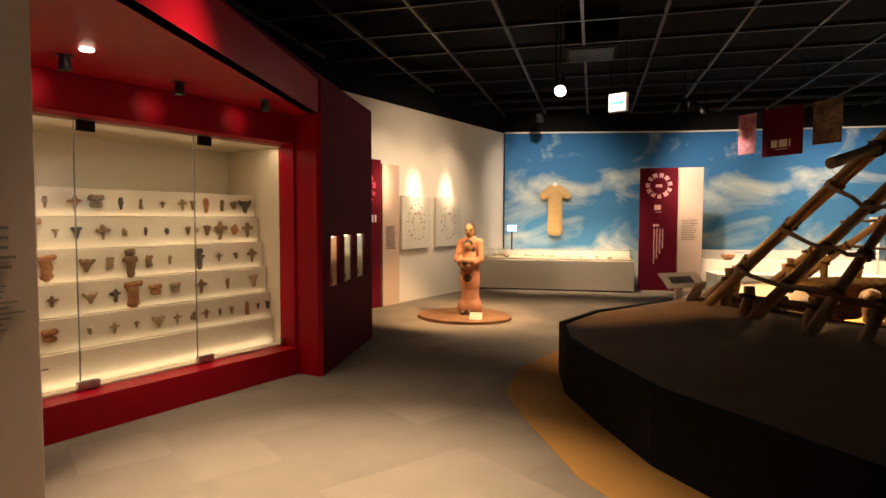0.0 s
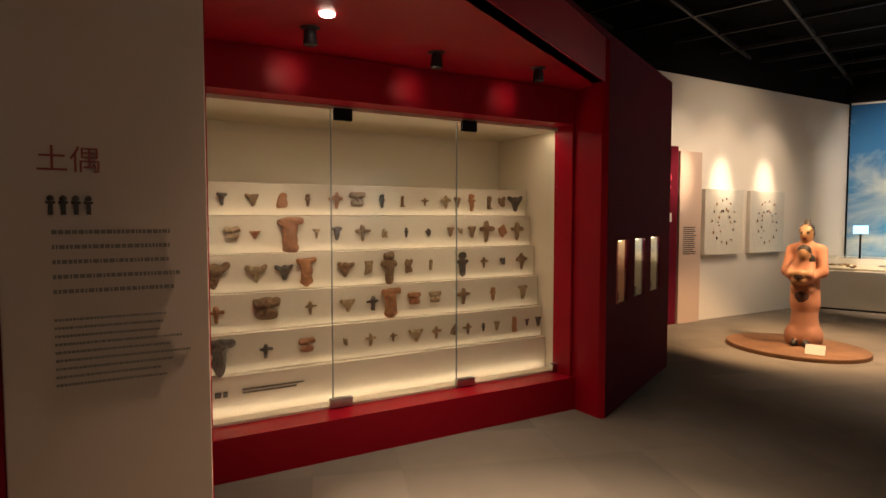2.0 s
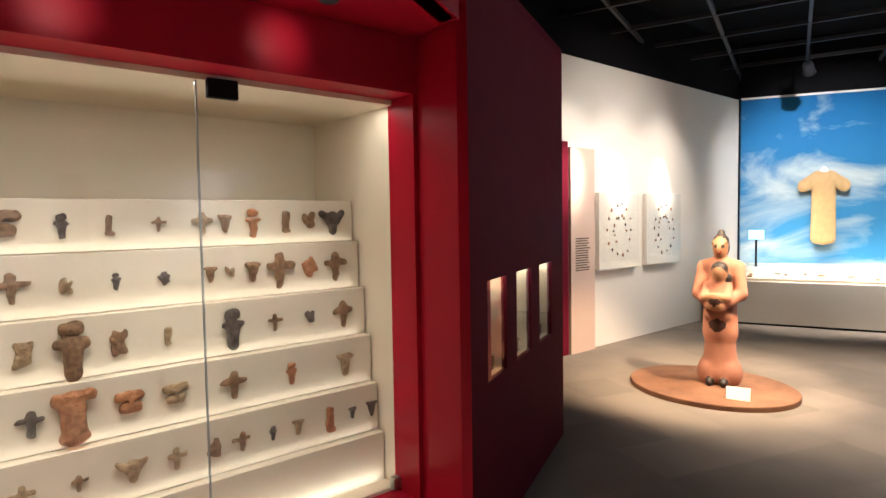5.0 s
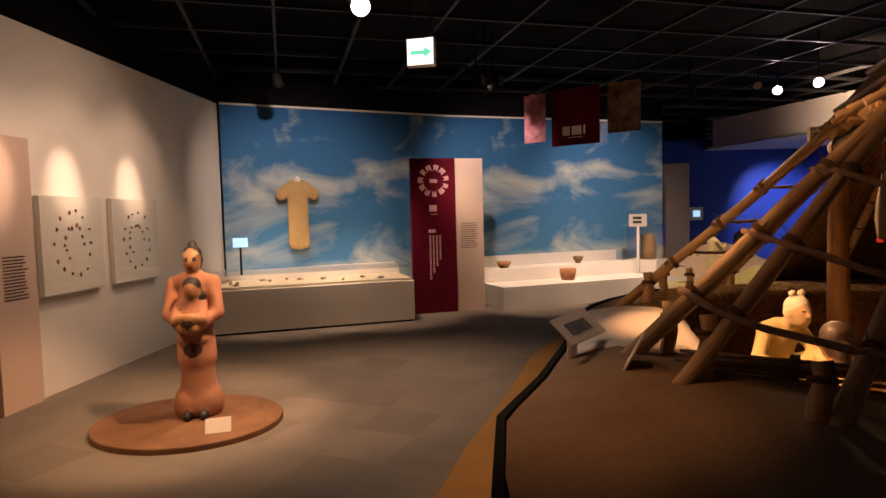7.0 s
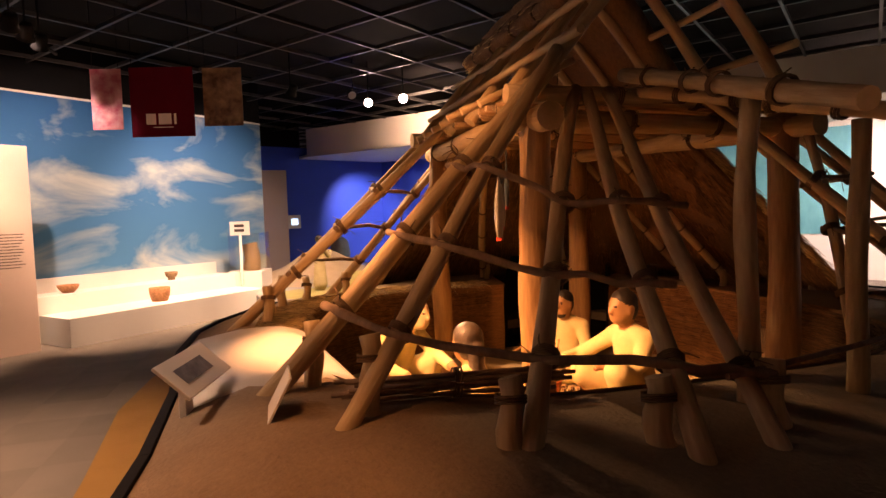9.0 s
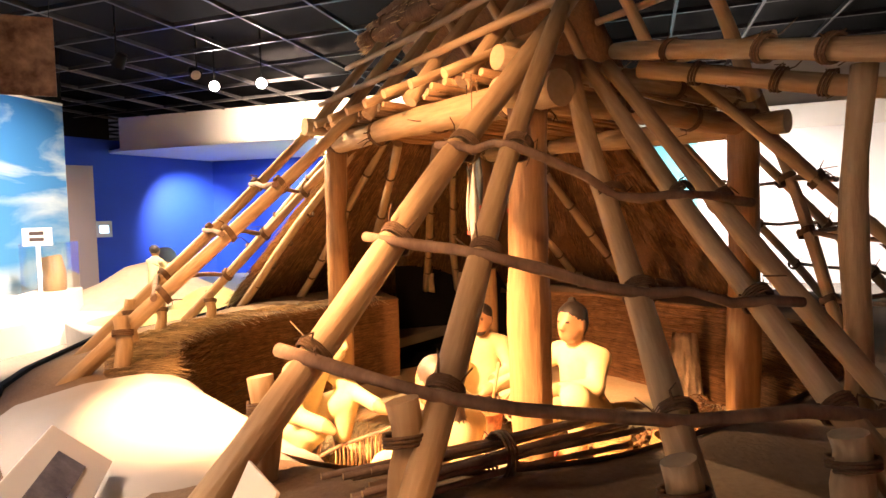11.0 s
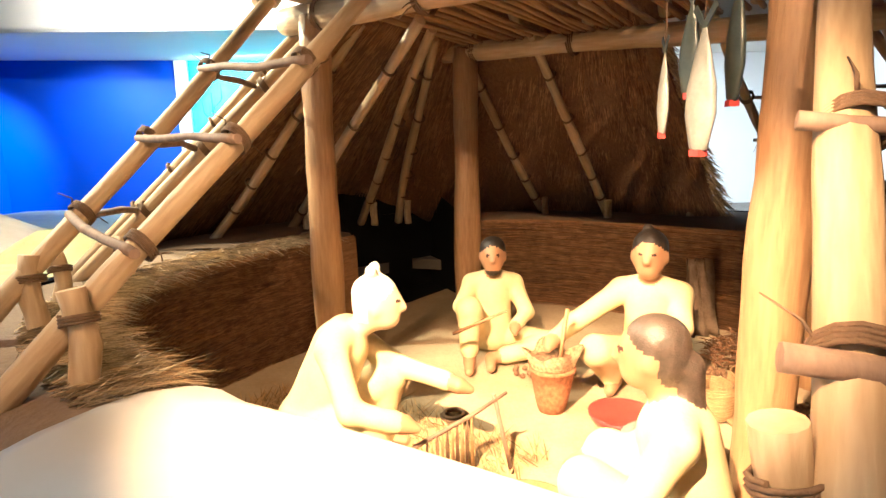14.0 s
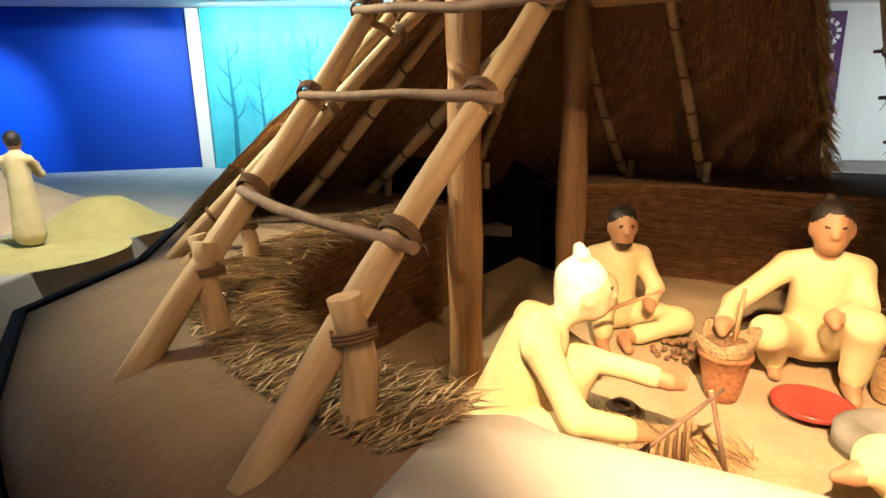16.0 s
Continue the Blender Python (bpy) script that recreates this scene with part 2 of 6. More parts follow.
def blades(m):
    """Gives each loose blade a tone of its own."""
    nt = m.node_tree
    geo, rng, hue = (nt.nodes.new("ShaderNode" + k) for k in ("NewGeometry", "MapRange", "HueSaturation"))
    rng.inputs["To Min"].default_value, rng.inputs["To Max"].default_value = 0.45, 1.5
    nt.links.new(geo.outputs["Random Per Island"], rng.inputs["Value"])
    nt.links.new(rng.outputs[0], hue.inputs["Value"])
    nt.links.new(nt.nodes["Color Ramp"].outputs[0], hue.inputs["Color"])
    nt.links.new(hue.outputs[0], nt.nodes["Principled BSDF"].inputs["Base Color"])
    return m


STRAW = mat("golden_straw", (0.50, 0.34, 0.15), (0.28, 0.17, 0.07), 14, 0.8, 0.2)
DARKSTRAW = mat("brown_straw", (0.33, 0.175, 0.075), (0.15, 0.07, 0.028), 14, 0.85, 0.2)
blades(STRAW)
blades(DARKSTRAW)
PALESTRAW = mat("faded_straw", (0.56, 0.44, 0.27), (0.34, 0.25, 0.14), 14, 0.8, 0.2)
blades(PALESTRAW)
EARTH = mat("packed_brown_earth", (0.22, 0.15, 0.092), (0.14, 0.092, 0.056), 2.5, 0.9, 0.5, fine=14, wear=0.4, bump_scale=45)
PITEARTH = mat("pit_floor_earth", (0.50, 0.39, 0.24), (0.38, 0.29, 0.17), 3, 0.9, 0.4, fine=12, wear=0.4, bump_scale=50)
MATWALL = mat("reed_mat_wall", (0.38, 0.20, 0.085), (0.16, 0.075, 0.03), 7, 0.85, 0.9, stretch=(1, 1, 9), fine=4, wear=0.5)
CLOTH = mat("pale_yellow_cloth", (0.62, 0.52, 0.28), (0.50, 0.41, 0.21), 7, 0.85, 0.25, fine=12)
SKIN = mat("tan_skin_paint", (0.40, 0.22, 0.11), (0.33, 0.17, 0.085), 6, 0.5)
HAIR = mat("black_hair_paint", (0.025, 0.018, 0.014), (0.012, 0.009, 0.007), 30, 0.5, 0.4)
GREYHAIR = mat("greyed_hair_paint", (0.09, 0.065, 0.05), (0.04, 0.03, 0.022), 30, 0.45, 0.4)
WHITEHAIR = mat("white_hair_paint", (0.75, 0.70, 0.60), (0.62, 0.57, 0.48), 20, 0.6, 0.3)
PINKCLOTH = mat("pinkish_tan_cloth", (0.50, 0.24, 0.15), (0.42, 0.185, 0.115), 6, 0.8, 0.3, fine=12)
DARKCLOTH = mat("dark_brown_cloth", (0.06, 0.025, 0.018), rough=0.8)
LINEN = mat("ochre_linen_robe", (0.50, 0.34, 0.15), (0.42, 0.27, 0.11), 10, 0.9, 0.4, fine=12)
CLAY = mat("orange_clay", (0.50, 0.22, 0.09), (0.20, 0.08, 0.03), 38, 0.8, 0.9)
BROWNCLAY = mat("brown_clay", (0.36, 0.21, 0.10), (0.08, 0.042, 0.02), 45, 0.8, 0.9)
DARKCLAY = mat("dark_grey_clay", (0.15, 0.115, 0.085), (0.03, 0.022, 0.016), 45, 0.75, 0.9)
PALECLAY = mat("pale_tan_clay", (0.50, 0.36, 0.19), (0.16, 0.095, 0.045), 45, 0.8, 0.9)
LACQUER = mat("red_lacquer", (0.42, 0.05, 0.04), (0.32, 0.035, 0.03), 6, 0.3)
STONE = mat("grey_stone", (0.30, 0.29, 0.26), (0.2, 0.195, 0.175), 6, 0.8, 0.6)
FISH = mat("silver_fish_skin", (0.30, 0.30, 0.28), (0.17, 0.18, 0.17), 12, 0.35, 0.2)
FISHDARK = mat("dark_fish_back", (0.06, 0.075, 0.07), (0.03, 0.04, 0.04), 12, 0.3)
SAND = mat("yellow_green_sand", (0.40, 0.36, 0.14), (0.33, 0.29, 0.10), 6, 0.9, 0.5)
GREYFLOOR = mat("grey_diorama_floor", (0.34, 0.33, 0.30), (0.28, 0.27, 0.245), 4, 0.9, 0.3)
SIGN = glow("lit_sign_face", (0.85, 1.0, 1.0), 2.2)
SIGNGREEN = glow("lit_sign_green", (0.05, 0.55, 0.35), 2.0)
BULB = glow("lit_lamp_lens", (1.0, 0.93, 0.82), 70.0)
SCREEN = glow("lit_screen", (0.25, 0.6, 0.95), 1.6)


# ---- builders ----
def part(name, bm, material, parent=None, label="", smooth=False, matrix=None):
    me = bpy.data.meshes.new(name)
    bm.normal_update()
    bm.to_mesh(me)
    bm.free()
    for m in material if isinstance(material, (list, tuple)) else (material,):
        me.materials.append(m)
    if smooth:
        me.shade_smooth()
    ob = new(name, me)
    if matrix is not None:
        ob.matrix_basis = matrix
    if parent is not None:
        ob.parent = parent
    if label:
        tagged(ob, label)
    return ob


def thing(name, m, label, category, group=""):
    ob = new(name)
    ob.matrix_basis = m
    ob.empty_display_size = 0.1
    return tagged(ob, label, category, group)


def block(bm, x0, x1, y0, y1, z0, z1, bevel=0.0):
    r = bmesh.ops.create_cube(bm, size=1, matrix=Matrix.Translation(((x0 + x1) / 2, (y0 + y1) / 2, (z0 + z1) / 2)) @ Matrix.Diagonal((x1 - x0, y1 - y0, z1 - z0, 1)))
    if bevel:
        es = list({e for v in r["verts"] for e in v.link_edges})
        bmesh.ops.bevel(bm, geom=es, offset=bevel, segments=2, affect="EDGES", profile=0.5)
    return bm


def box(x0, x1, y0, y1, z0, z1, bevel=0.0):
    return block(bmesh.new(), x0, x1, y0, y1, z0, z1, bevel)


def prism(poly, z0, z1, bevel=0.0):
    """A solid over a plan polygon."""
    bm = bmesh.new()
    lo = [bm.verts.new((x, y, z0)) for x, y in poly]
    hi = [bm.verts.new((x, y, z1)) for x, y in poly]
    n = len(poly)
    bm.faces.new(lo[::-1])
    top = bm.faces.new(hi)
    for i in range(n):
        bm.faces.new((lo[i], lo[(i + 1) % n], hi[(i + 1) % n], hi[i]))
    bmesh.ops.recalc_face_normals(bm, faces=bm.faces)
    if bevel:
        bmesh.ops.bevel(bm, geom=list(top.edges), offset=bevel, segments=2, affect="EDGES", profile=0.5)
    return bm


def run(p0, p1):
    """The pose at p0 whose x axis runs level towards p1, and the length."""
    d = Vector((p1[0] - p0[0], p1[1] - p0[1]))
    return Matrix.Translation((p0[0], p0[1], 0)) @ Matrix.Rotation(math.atan2(d.y, d.x), 4, "Z"), d.length


def wall(name, p0, p1, z0, z1, material, thick=0.12, label="", holes=()):
    """A wall whose seen face runs from p0 to p1, thick on its left side; holes: (s0, s1, z0, z1) that go through it."""
    m, length = run(p0, p1)
    bm = bmesh.new()
    if not holes:
        block(bm, 0, length, 0, thick, z0, z1)
    else:
        hs = sorted(holes)
        at = 0.0
        for s0, s1, h0, h1 in hs:
            block(bm, at, s0, 0, thick, z0, z1)
            block(bm, s0, s1, 0, thick, z0, h0)
            block(bm, s0, s1, 0, thick, h1, z1)
            at = s1
        block(bm, at, length, 0, thick, z0, z1)
    ob = part(name, bm, material, matrix=m)
    return tagged(ob, label or name.replace("_", " "), "wall", kind="structure")


def lathe(profile, n=24, bm=None, at=(0, 0, 0), wobble=0.0):
    bm = bm or bmesh.new()
    rings = []
    for r, z in profile:
        if r < 1e-4:
            rings.append([bm.verts.new((at[0], at[1], at[2] + z))])
        else:
            rings.append([bm.verts.new((at[0] + r * (1 + wobble * math.sin(3 * a + z * 9)) * math.cos(a), at[1] + r * math.sin(a), at[2] + z)) for a in (2 * math.pi * i / n for i in range(n))])
    for a, b in zip(rings, rings[1:]):
        for i in range(n):
            j = (i + 1) % n
            q = [a[i % len(a)], a[j % len(a)], b[j % len(b)], b[i % len(b)]]
            q = list(dict.fromkeys(q))
            if len(q) > 2:
                bm.faces.new(q)
    bmesh.ops.recalc_face_normals(bm, faces=bm.faces)
    return bm


def tube(pts, radii, n=8, bm=None, cap=1):
    """A round tube along points; its end caps take material index cap."""
    bm = bm or bmesh.new()
    pts = [Vector(p) for p in pts]
    rings = []
    for i, p in enumerate(pts):
        t = (pts[min(i + 1, len(pts) - 1)] - pts[max(i - 1, 0)]).normalized()
        a = t.cross(Vector((0, 0, 1)) if abs(t.z) < 0.9 else Vector((1, 0, 0))).normalized()
        b = t.cross(a)
        r = radii[i] if isinstance(radii, (list, tuple)) else radii
        rings.append([bm.verts.new(p + r * (math.cos(2 * math.pi * k / n) * a + math.sin(2 * math.pi * k / n) * b)) for k in range(n)])
    for a, b in zip(rings, rings[1:]):
        for k in range(n):
            f = bm.faces.new((a[k], a[(k + 1) % n], b[(k + 1) % n], b[k]))
            f.smooth = True
    for ring in (rings[0][::-1], rings[-1]):
        f = bm.faces.new(ring)
        f.material_index = cap
    return bm


def pole_pose(a, b):
    a, b = Vector(a), Vector(b)
    return Matrix.Translation(a) @ (b - a).to_track_quat("Z", "Y").to_matrix().to_4x4(), (b - a).length


def pole(name, a, b, r0, r1, material, parent, bend=0.02, seed=0, n=12, label=""):
    """A log from a to b: tapered, a little crooked and knotty, with paler sawn ends."""
    m, length = pole_pose(a, b)
    rnd = random.Random(seed)
    k = max(6, int(length / 0.16))
    ph, ph2, dx = rnd.uniform(0, 6), rnd.uniform(0, 6), rnd.uniform(-1, 1) * bend * length
    pts, rad = [], []
    for i in range(k + 1):
        s = i / k
        pts.append((dx * math.sin(math.pi * s) + 0.012 * math.sin(7 * s + ph), bend * length * 0.5 * math.sin(2 * math.pi * s + ph2) * s * (1 - s) * 2, length * s))
        rad.append((r0 + (r1 - r0) * s) * (1 + 0.05 * math.sin(11 * s + ph2) + rnd.uniform(-0.04, 0.04)))
    bm = tube(pts, rad, n)
    return part(name, bm, [material, CUT], parent, label, matrix=m)


def binding(at, axis, r, parent, turns=4, width=0.05, loose=True, seed=0):
    """Vine lashing wound round a pole, with loose ends."""
    rnd = random.Random(seed)
    m, _ = pole_pose(at, Vector(at) + Vector(axis))
    pts = [((r + 0.006) * math.cos(a), (r + 0.006) * math.sin(a), width * (a / (2 * math.pi * turns) - 0.5) + 0.012 * math.sin(a)) for a in (2 * math.pi * turns * i / (turns * 12) for i in range(turns * 12 + 1))]
    bm = tube(pts, 0.0062, 5, cap=0)
    if loose:
        for _ in range(3):
            a = rnd.uniform(0, 6.3)
            p = Vector((r * math.cos(a), r * math.sin(a), rnd.uniform(-0.02, 0.02)))
            tube([p, p * 1.4 + Vector((0, 0, 0.03)), p * 1.9 + Vector((rnd.uniform(-0.04, 0.04), rnd.uniform(-0.04, 0.04), rnd.uniform(-0.05, 0.07)))], [0.005, 0.004, 0.0025], 4, bm, 0)
    return part("binding", bm, BINDING, parent, matrix=m)


def strands(name, places, parent, material, width=0.006, label=""):
    """Many thin straws as narrow three-sided blades: places yields (root, tip, sag)."""
    vs, fs = [], []
    for a, b, sag in places:
        a, b = Vector(a), Vector(b)
        t = (b - a).normalized()
        s = t.cross(Vector((0.3, 0.2, 1))).normalized() * width
        u = t.cross(s).normalized() * width
        mid = (a + b) / 2 + Vector((0, 0, sag))
        k = len(vs)
        vs += [a - s, a + s, a + u, mid - s, mid + s, mid + u, b]
        fs += [(k, k + 1, k + 4, k + 3), (k + 1, k + 2, k + 5, k + 4), (k + 2, k, k + 3, k + 5), (k + 3, k + 4, k + 6), (k + 4, k + 5, k + 6), (k + 5, k + 3, k + 6)]
    me = bpy.data.meshes.new(name)
    me.from_pydata([tuple(v) for v in vs], [], fs)
    me.materials.append(material)
    ob = new(name, me)
    ob.parent = parent
    tagged(ob, label or "loose straw ends", kind="stuff")
    return ob


def bars(bm, x0, x1, z, height, y, count=1, gap=0.0, seed=0, ragged=0.25):
    """Unreadable lines of print as thin proud bars, facing -y."""
    rnd = random.Random(seed)
    for i in range(count):
        end = x1 - (x1 - x0) * rnd.uniform(0, ragged)
        at = x0
        while at < end:
            w = rnd.uniform(0.4, 1.3) * height
            block(bm, at, min(at + w, end), y - 0.002, y, z - i * gap - height, z - i * gap)
            at += w + 0.25 * height
    return bm


def words(name, body, size, material, parent, m, label=""):
    c = bpy.data.curves.new(name, "FONT")
    c.body, c.size, c.extrude, c.align_x = body, size, 0.001, "CENTER"
    tmp = bpy.data.objects.new(name, c)
    scene.collection.objects.link(tmp)
    me = bpy.data.meshes.new_from_object(tmp.evaluated_get(bpy.context.evaluated_depsgraph_get()))
    bpy.data.objects.remove(tmp)
    me.materials.clear()
    me.materials.append(material)
    ob = new(name, me)
    ob.matrix_basis = m
    ob.parent = parent
    return tagged(ob, label) if label else ob


class Figure:
    """Collects rounded limbs and masses and melts them into one smooth skin."""

    def __init__(self):
        self.items, self.mats = [], []

    def _mat(self, m):
        if m not in self.mats:
            self.mats.append(m)
        return self.mats.index(m)

    def limb(self, a, b, ra, rb, m):
        self.items.append(("c", np.array(a, float), np.array(b, float), ra, rb, self._mat(m)))

    def ball(self, c, r, m, cut=None):
        self.items.append(("e", np.array(c, float), np.array(r, float), cut, None, self._mat(m)))

    def mesh(self, name, h=0.018, k=0.025):
        lo = np.min([np.minimum(i[1] - (i[2] if i[0] == "e" else i[3]), (i[1] - i[2]) if i[0] == "e" else i[2] - i[4]) for i in self.items], 0) - 3 * h
        hi = np.max([np.maximum(i[1] + (i[2] if i[0] == "e" else i[3]), (i[1] + i[2]) if i[0] == "e" else i[2] + i[4]) for i in self.items], 0) + 3 * h
        n = np.ceil((hi - lo) / h).astype(int) + 1
        g = np.stack(np.meshgrid(*(lo[i] + h * np.arange(n[i]) for i in range(3)), indexing="ij"), -1)
        ds = []
        for kind, a, b, ra, rb, mi in self.items:
            if kind == "c":
                ab = b - a
                t = np.clip(((g - a) @ ab) / max(ab @ ab, 1e-9), 0, 1)
                d = np.linalg.norm(g - a - t[..., None] * ab, axis=-1) - (ra + (rb - ra) * t)
            else:
                q = (g - a) / b
                k0 = np.linalg.norm(q, axis=-1)
                d = k0 * (k0 - 1) / np.maximum(np.linalg.norm(q / b, axis=-1), 1e-6)
            ds.append(d)
        ds = np.stack(ds)
        low = ds.min(0)
        f = low - k * np.log(np.exp(-np.clip((ds - low) / k, 0, 40)).sum(0)) * 0.6
        owner = np.array([i[5] for i in self.items])[ds.argmin(0)]
        inside = f < 0
        acc, cnt = np.zeros((*(n - 1), 3)), np.zeros(n - 1)
        idx = np.stack(np.meshgrid(*(np.arange(m) for m in n - 1), indexing="ij"), -1)
        corners = [(i, j, l) for i in (0, 1) for j in (0, 1) for l in (0, 1)]
        cut = lambda v, c: v[c[0] : v.shape[0] - 1 + c[0], c[1] : v.shape[1] - 1 + c[1], c[2] : v.shape[2] - 1 + c[2]]
        for c in corners:
            for ax in range(3):
                if c[ax] == 0:
                    e = list(c)
                    e[ax] = 1
                    fa, fb = cut(f, c), cut(f, e)
                    hit = (fa < 0) != (fb < 0)
                    t = np.where(hit, fa / np.where(hit, fa - fb, 1), 0)
                    p = idx + np.array(c) + t[..., None] * np.eye(3)[ax]
                    acc += np.where(hit[..., None], p, 0)
                    cnt += hit
        on = cnt > 0
        num = np.full(on.shape, -1)
        num[on] = np.arange(on.sum())
        verts = lo + h * (acc[on] / cnt[on][:, None])
        faces, mids = [], []
        for ax in range(3):
            o1, o2 = [(1, 2), (2, 0), (0, 1)][ax]
            sl = [slice(None)] * 3
            a, b = [slice(None)] * 3, [slice(None)] * 3
            a[ax], b[ax] = slice(0, -1), slice(1, None)
            ia, ib = inside[tuple(a)], inside[tuple(b)]
            for x, y, z in np.argwhere(ia != ib):
                if min([(x, y, z)[o1], (x, y, z)[o2]]) < 1:
                    continue
                q = []
                for d1, d2 in ((1, 1), (0, 1), (0, 0), (1, 0)):
                    c = [x, y, z]
                    c[o1] -= d1
                    c[o2] -= d2
                    q.append(int(num[tuple(c)]))
                faces.append(q if ia[x, y, z] else q[::-1])
                s = (x, y, z) if ia[x, y, z] else tuple(np.array((x, y, z)) + np.eye(3, dtype=int)[ax])
                mids.append(int(owner[s]))
        me = bpy.data.meshes.new(name)
        me.from_pydata(verts.tolist(), [], faces)
        for m in self.mats:
            me.materials.append(m)
        me.polygons.foreach_set("material_index", mids)
        me.shade_smooth()
        return me


# ---- setting ----
def structure(ob, label, category):
    return tagged(ob, label, category, kind="structure")


floor_bm = bmesh.new()
for x0, x1, y0, y1 in ((-6, 2.1, -5.2, 22), (7.4, 16, -5.2, 22), (2.1, 7.4, -5.2, 6.2), (2.1, 7.4, 11.4, 22)):
    block(floor_bm, x0, x1, y0, y1, -0.12, 0)
structure(part("floor", floor_bm, CARPET), "grey-beige short-pile carpet floor of the hall", "floor")

OUTLINE = [(2.12, 11.6), (1.82, 11.15), (1.5, 10.3), (1.24, 9.1), (0.94, 8.1), (0.64, 7.3), (0.60, 6.4), (0.92, 5.75), (1.34, 5.25), (1.9, 4.65), (2.9, 4.0), (4.3, 3.6),
           (6.0, 3.8), (7.9, 4.8), (8.9, 6.5), (9.1, 8.5), (8.7, 10.5), (7.4, 12.9), (5.4, 13.45), (3.85, 12.6), (2.92, 12.45)]
CENTRE = Vector((4.69, 9.0))
U, V = Vector((0.95, -0.312)), Vector((0.312, 0.95))


def at_uv(u, v, z=0.0):
    p = CENTRE + u * U + v * V
    return Vector((p.x, p.y, z))


def along(poly, k):
    """k points evenly spread round a closed polygon."""
    pts = [Vector(p) for p in poly]
    n = len(pts)
    lens = [(pts[(i + 1) % n] - pts[i]).length for i in range(n)]
    total, out, i, gone = sum(lens), [], 0, 0.0
    for j in range(k):
        s = total * j / k
        while gone + lens[i] < s:
            gone += lens[i]
            i += 1
        out.append(pts[i].lerp(pts[(i + 1) % n], (s - gone) / lens[i]))
    return out


# orange carpet band round the platform
bm = bmesh.new()
ring = [Vector(p) for p in OUTLINE]
pairs = []
for p in ring:
    d = (p - Vector((4.7, 8.3))).normalized()
    pairs.append((bm.verts.new((*(p - d * 0.1), 0.004)), bm.verts.new((*(p + d * (0.52 if p.x > 0.9 else 0.42)), 0.004))))
for i in range(len(pairs)):
    (a, b), (c, d) = pairs[i], pairs[(i + 1) % len(pairs)]
    bm.faces.new((a, b, d, c))
bmesh.ops.recalc_face_normals(bm, faces=bm.faces)
bmesh.ops.solidify(bm, geom=list(bm.faces), thickness=0.003)
structure(part("floor_band", bm, ORANGE), "orange carpet band round the low platform", "floor")

# walls
wall("wall_west", (-3.5, -5), (-3.5, 13.0), 0, 3.39, WHITE, label="off-white painted gallery wall")
wall("wall_mural_1", (-3.43, 12.93), (0.0, 14.88), 0, 3.39, SKYM, label="wall papered with a blue sky and white clouds")
wall("wall_mural_2", (0.0, 14.88), (4.28, 16.63), 0, 3.39, SKYM, label="wall papered with a blue sky and white clouds")
for i, (a, b) in enumerate((((-3.5, -5), (-3.5, 13.0)), ((-3.43, 12.93), (0.0, 14.88)), ((0.0, 14.88), (4.28, 16.63)), ((4.28, 16.63), (4.85, 20.0)), ((4.85, 20.0), (6.45, 20.15)))):
    wall("wall_upper_%d" % (i + 1), a, b, 3.394, 4.25, VOID, label="black wall above the picture height")
m, length = run((-3.43, 12.93), (0.0, 14.88))
structure(part("trim_1", box(0, length, -0.015, -0.001, 3.365, 3.395), WHITE, matrix=m), "thin pale strip along the top of the mural", "trim")
m, length = run((0.0, 14.88), (4.28, 16.63))
structure(part("trim_2", box(0, length, -0.015, -0.001, 3.365, 3.395), WHITE, matrix=m), "thin pale strip along the top of the mural", "trim")
wall("wall_blue_1", (4.28, 16.63), (4.85, 20.0), 0, 3.39, BLUE, label="deep blue painted wall")
wall("wall_blue_2", (4.85, 20.0), (9.0, 20.35), 0, 3.39, BLUE, label="deep blue painted wall washed by a lamp")
wall("wall_blue_3", (9.0, 20.35), (10.55, 17.35), 0, 3.39, BLUE, label="deep blue painted wall washed by a lamp")
wall("wall_teal", (10.65, 17.2), (12.6, 13.2), 0, 3.39, TEAL, label="wall with a lit teal forest print")
m, length = run((10.55, 17.4), (10.65, 17.2))
structure(part("wall_frame", box(-0.02, 0.2, -0.08, 0.1, 0, 3.09, 0.01), WHITE, matrix=m), "white upright frame between the blue and teal walls", "trim")
wall("wall_east_1", (12.6, 13.2), (15.3, 5.0), 0, 3.39, WHITE, label="white gallery wall in bright light")
wall("wall_east_2", (15.3, 5.0), (15.3, -5), 0, 3.39, WHITE, label="white gallery wall in bright light")
# unseen south wall, added to close the hall against world light
wall("wall_south", (15.3, -5), (-3.5, -5), 0, 4.25, VOID, label="unseen black wall added to close the hall's south end")
TEALDARK = mat("dark_teal_ink", (0.02, 0.20, 0.28), (0.012, 0.14, 0.21), 3, 0.6)
tree_at, _ = run((10.65, 17.2), (12.6, 13.2))
for k, (s0, h, r) in enumerate(((0.42, 2.5, 0.05), (0.95, 2.2, 0.035), (1.9, 2.6, 0.06), (2.9, 2.3, 0.04))):
    bm = tube([(0, 0, 0.2), (0.03, 0, 0.45 * h), (-0.02, 0, h)], [r, 0.75 * r, 0.2 * r], 8)
    for i in range(5):
        z, side = h * (0.42 + 0.11 * i), -1 if i % 2 else 1
        tube([(0, 0, z), (side * 0.18, 0, z + 0.2), (side * (0.30 - 0.03 * i), 0, z + 0.5)], [0.45 * r, 0.3 * r, 0.1 * r], 6, bm)
    ob = part("tree_print", bm, [TEALDARK, TEALDARK], None, "", True, tree_at @ pose(s0, -0.003, 0) @ Matrix.Diagonal((1, 0.02, 1, 1)))
    structure(ob, "dark teal tree printed on the lit wall", "print")
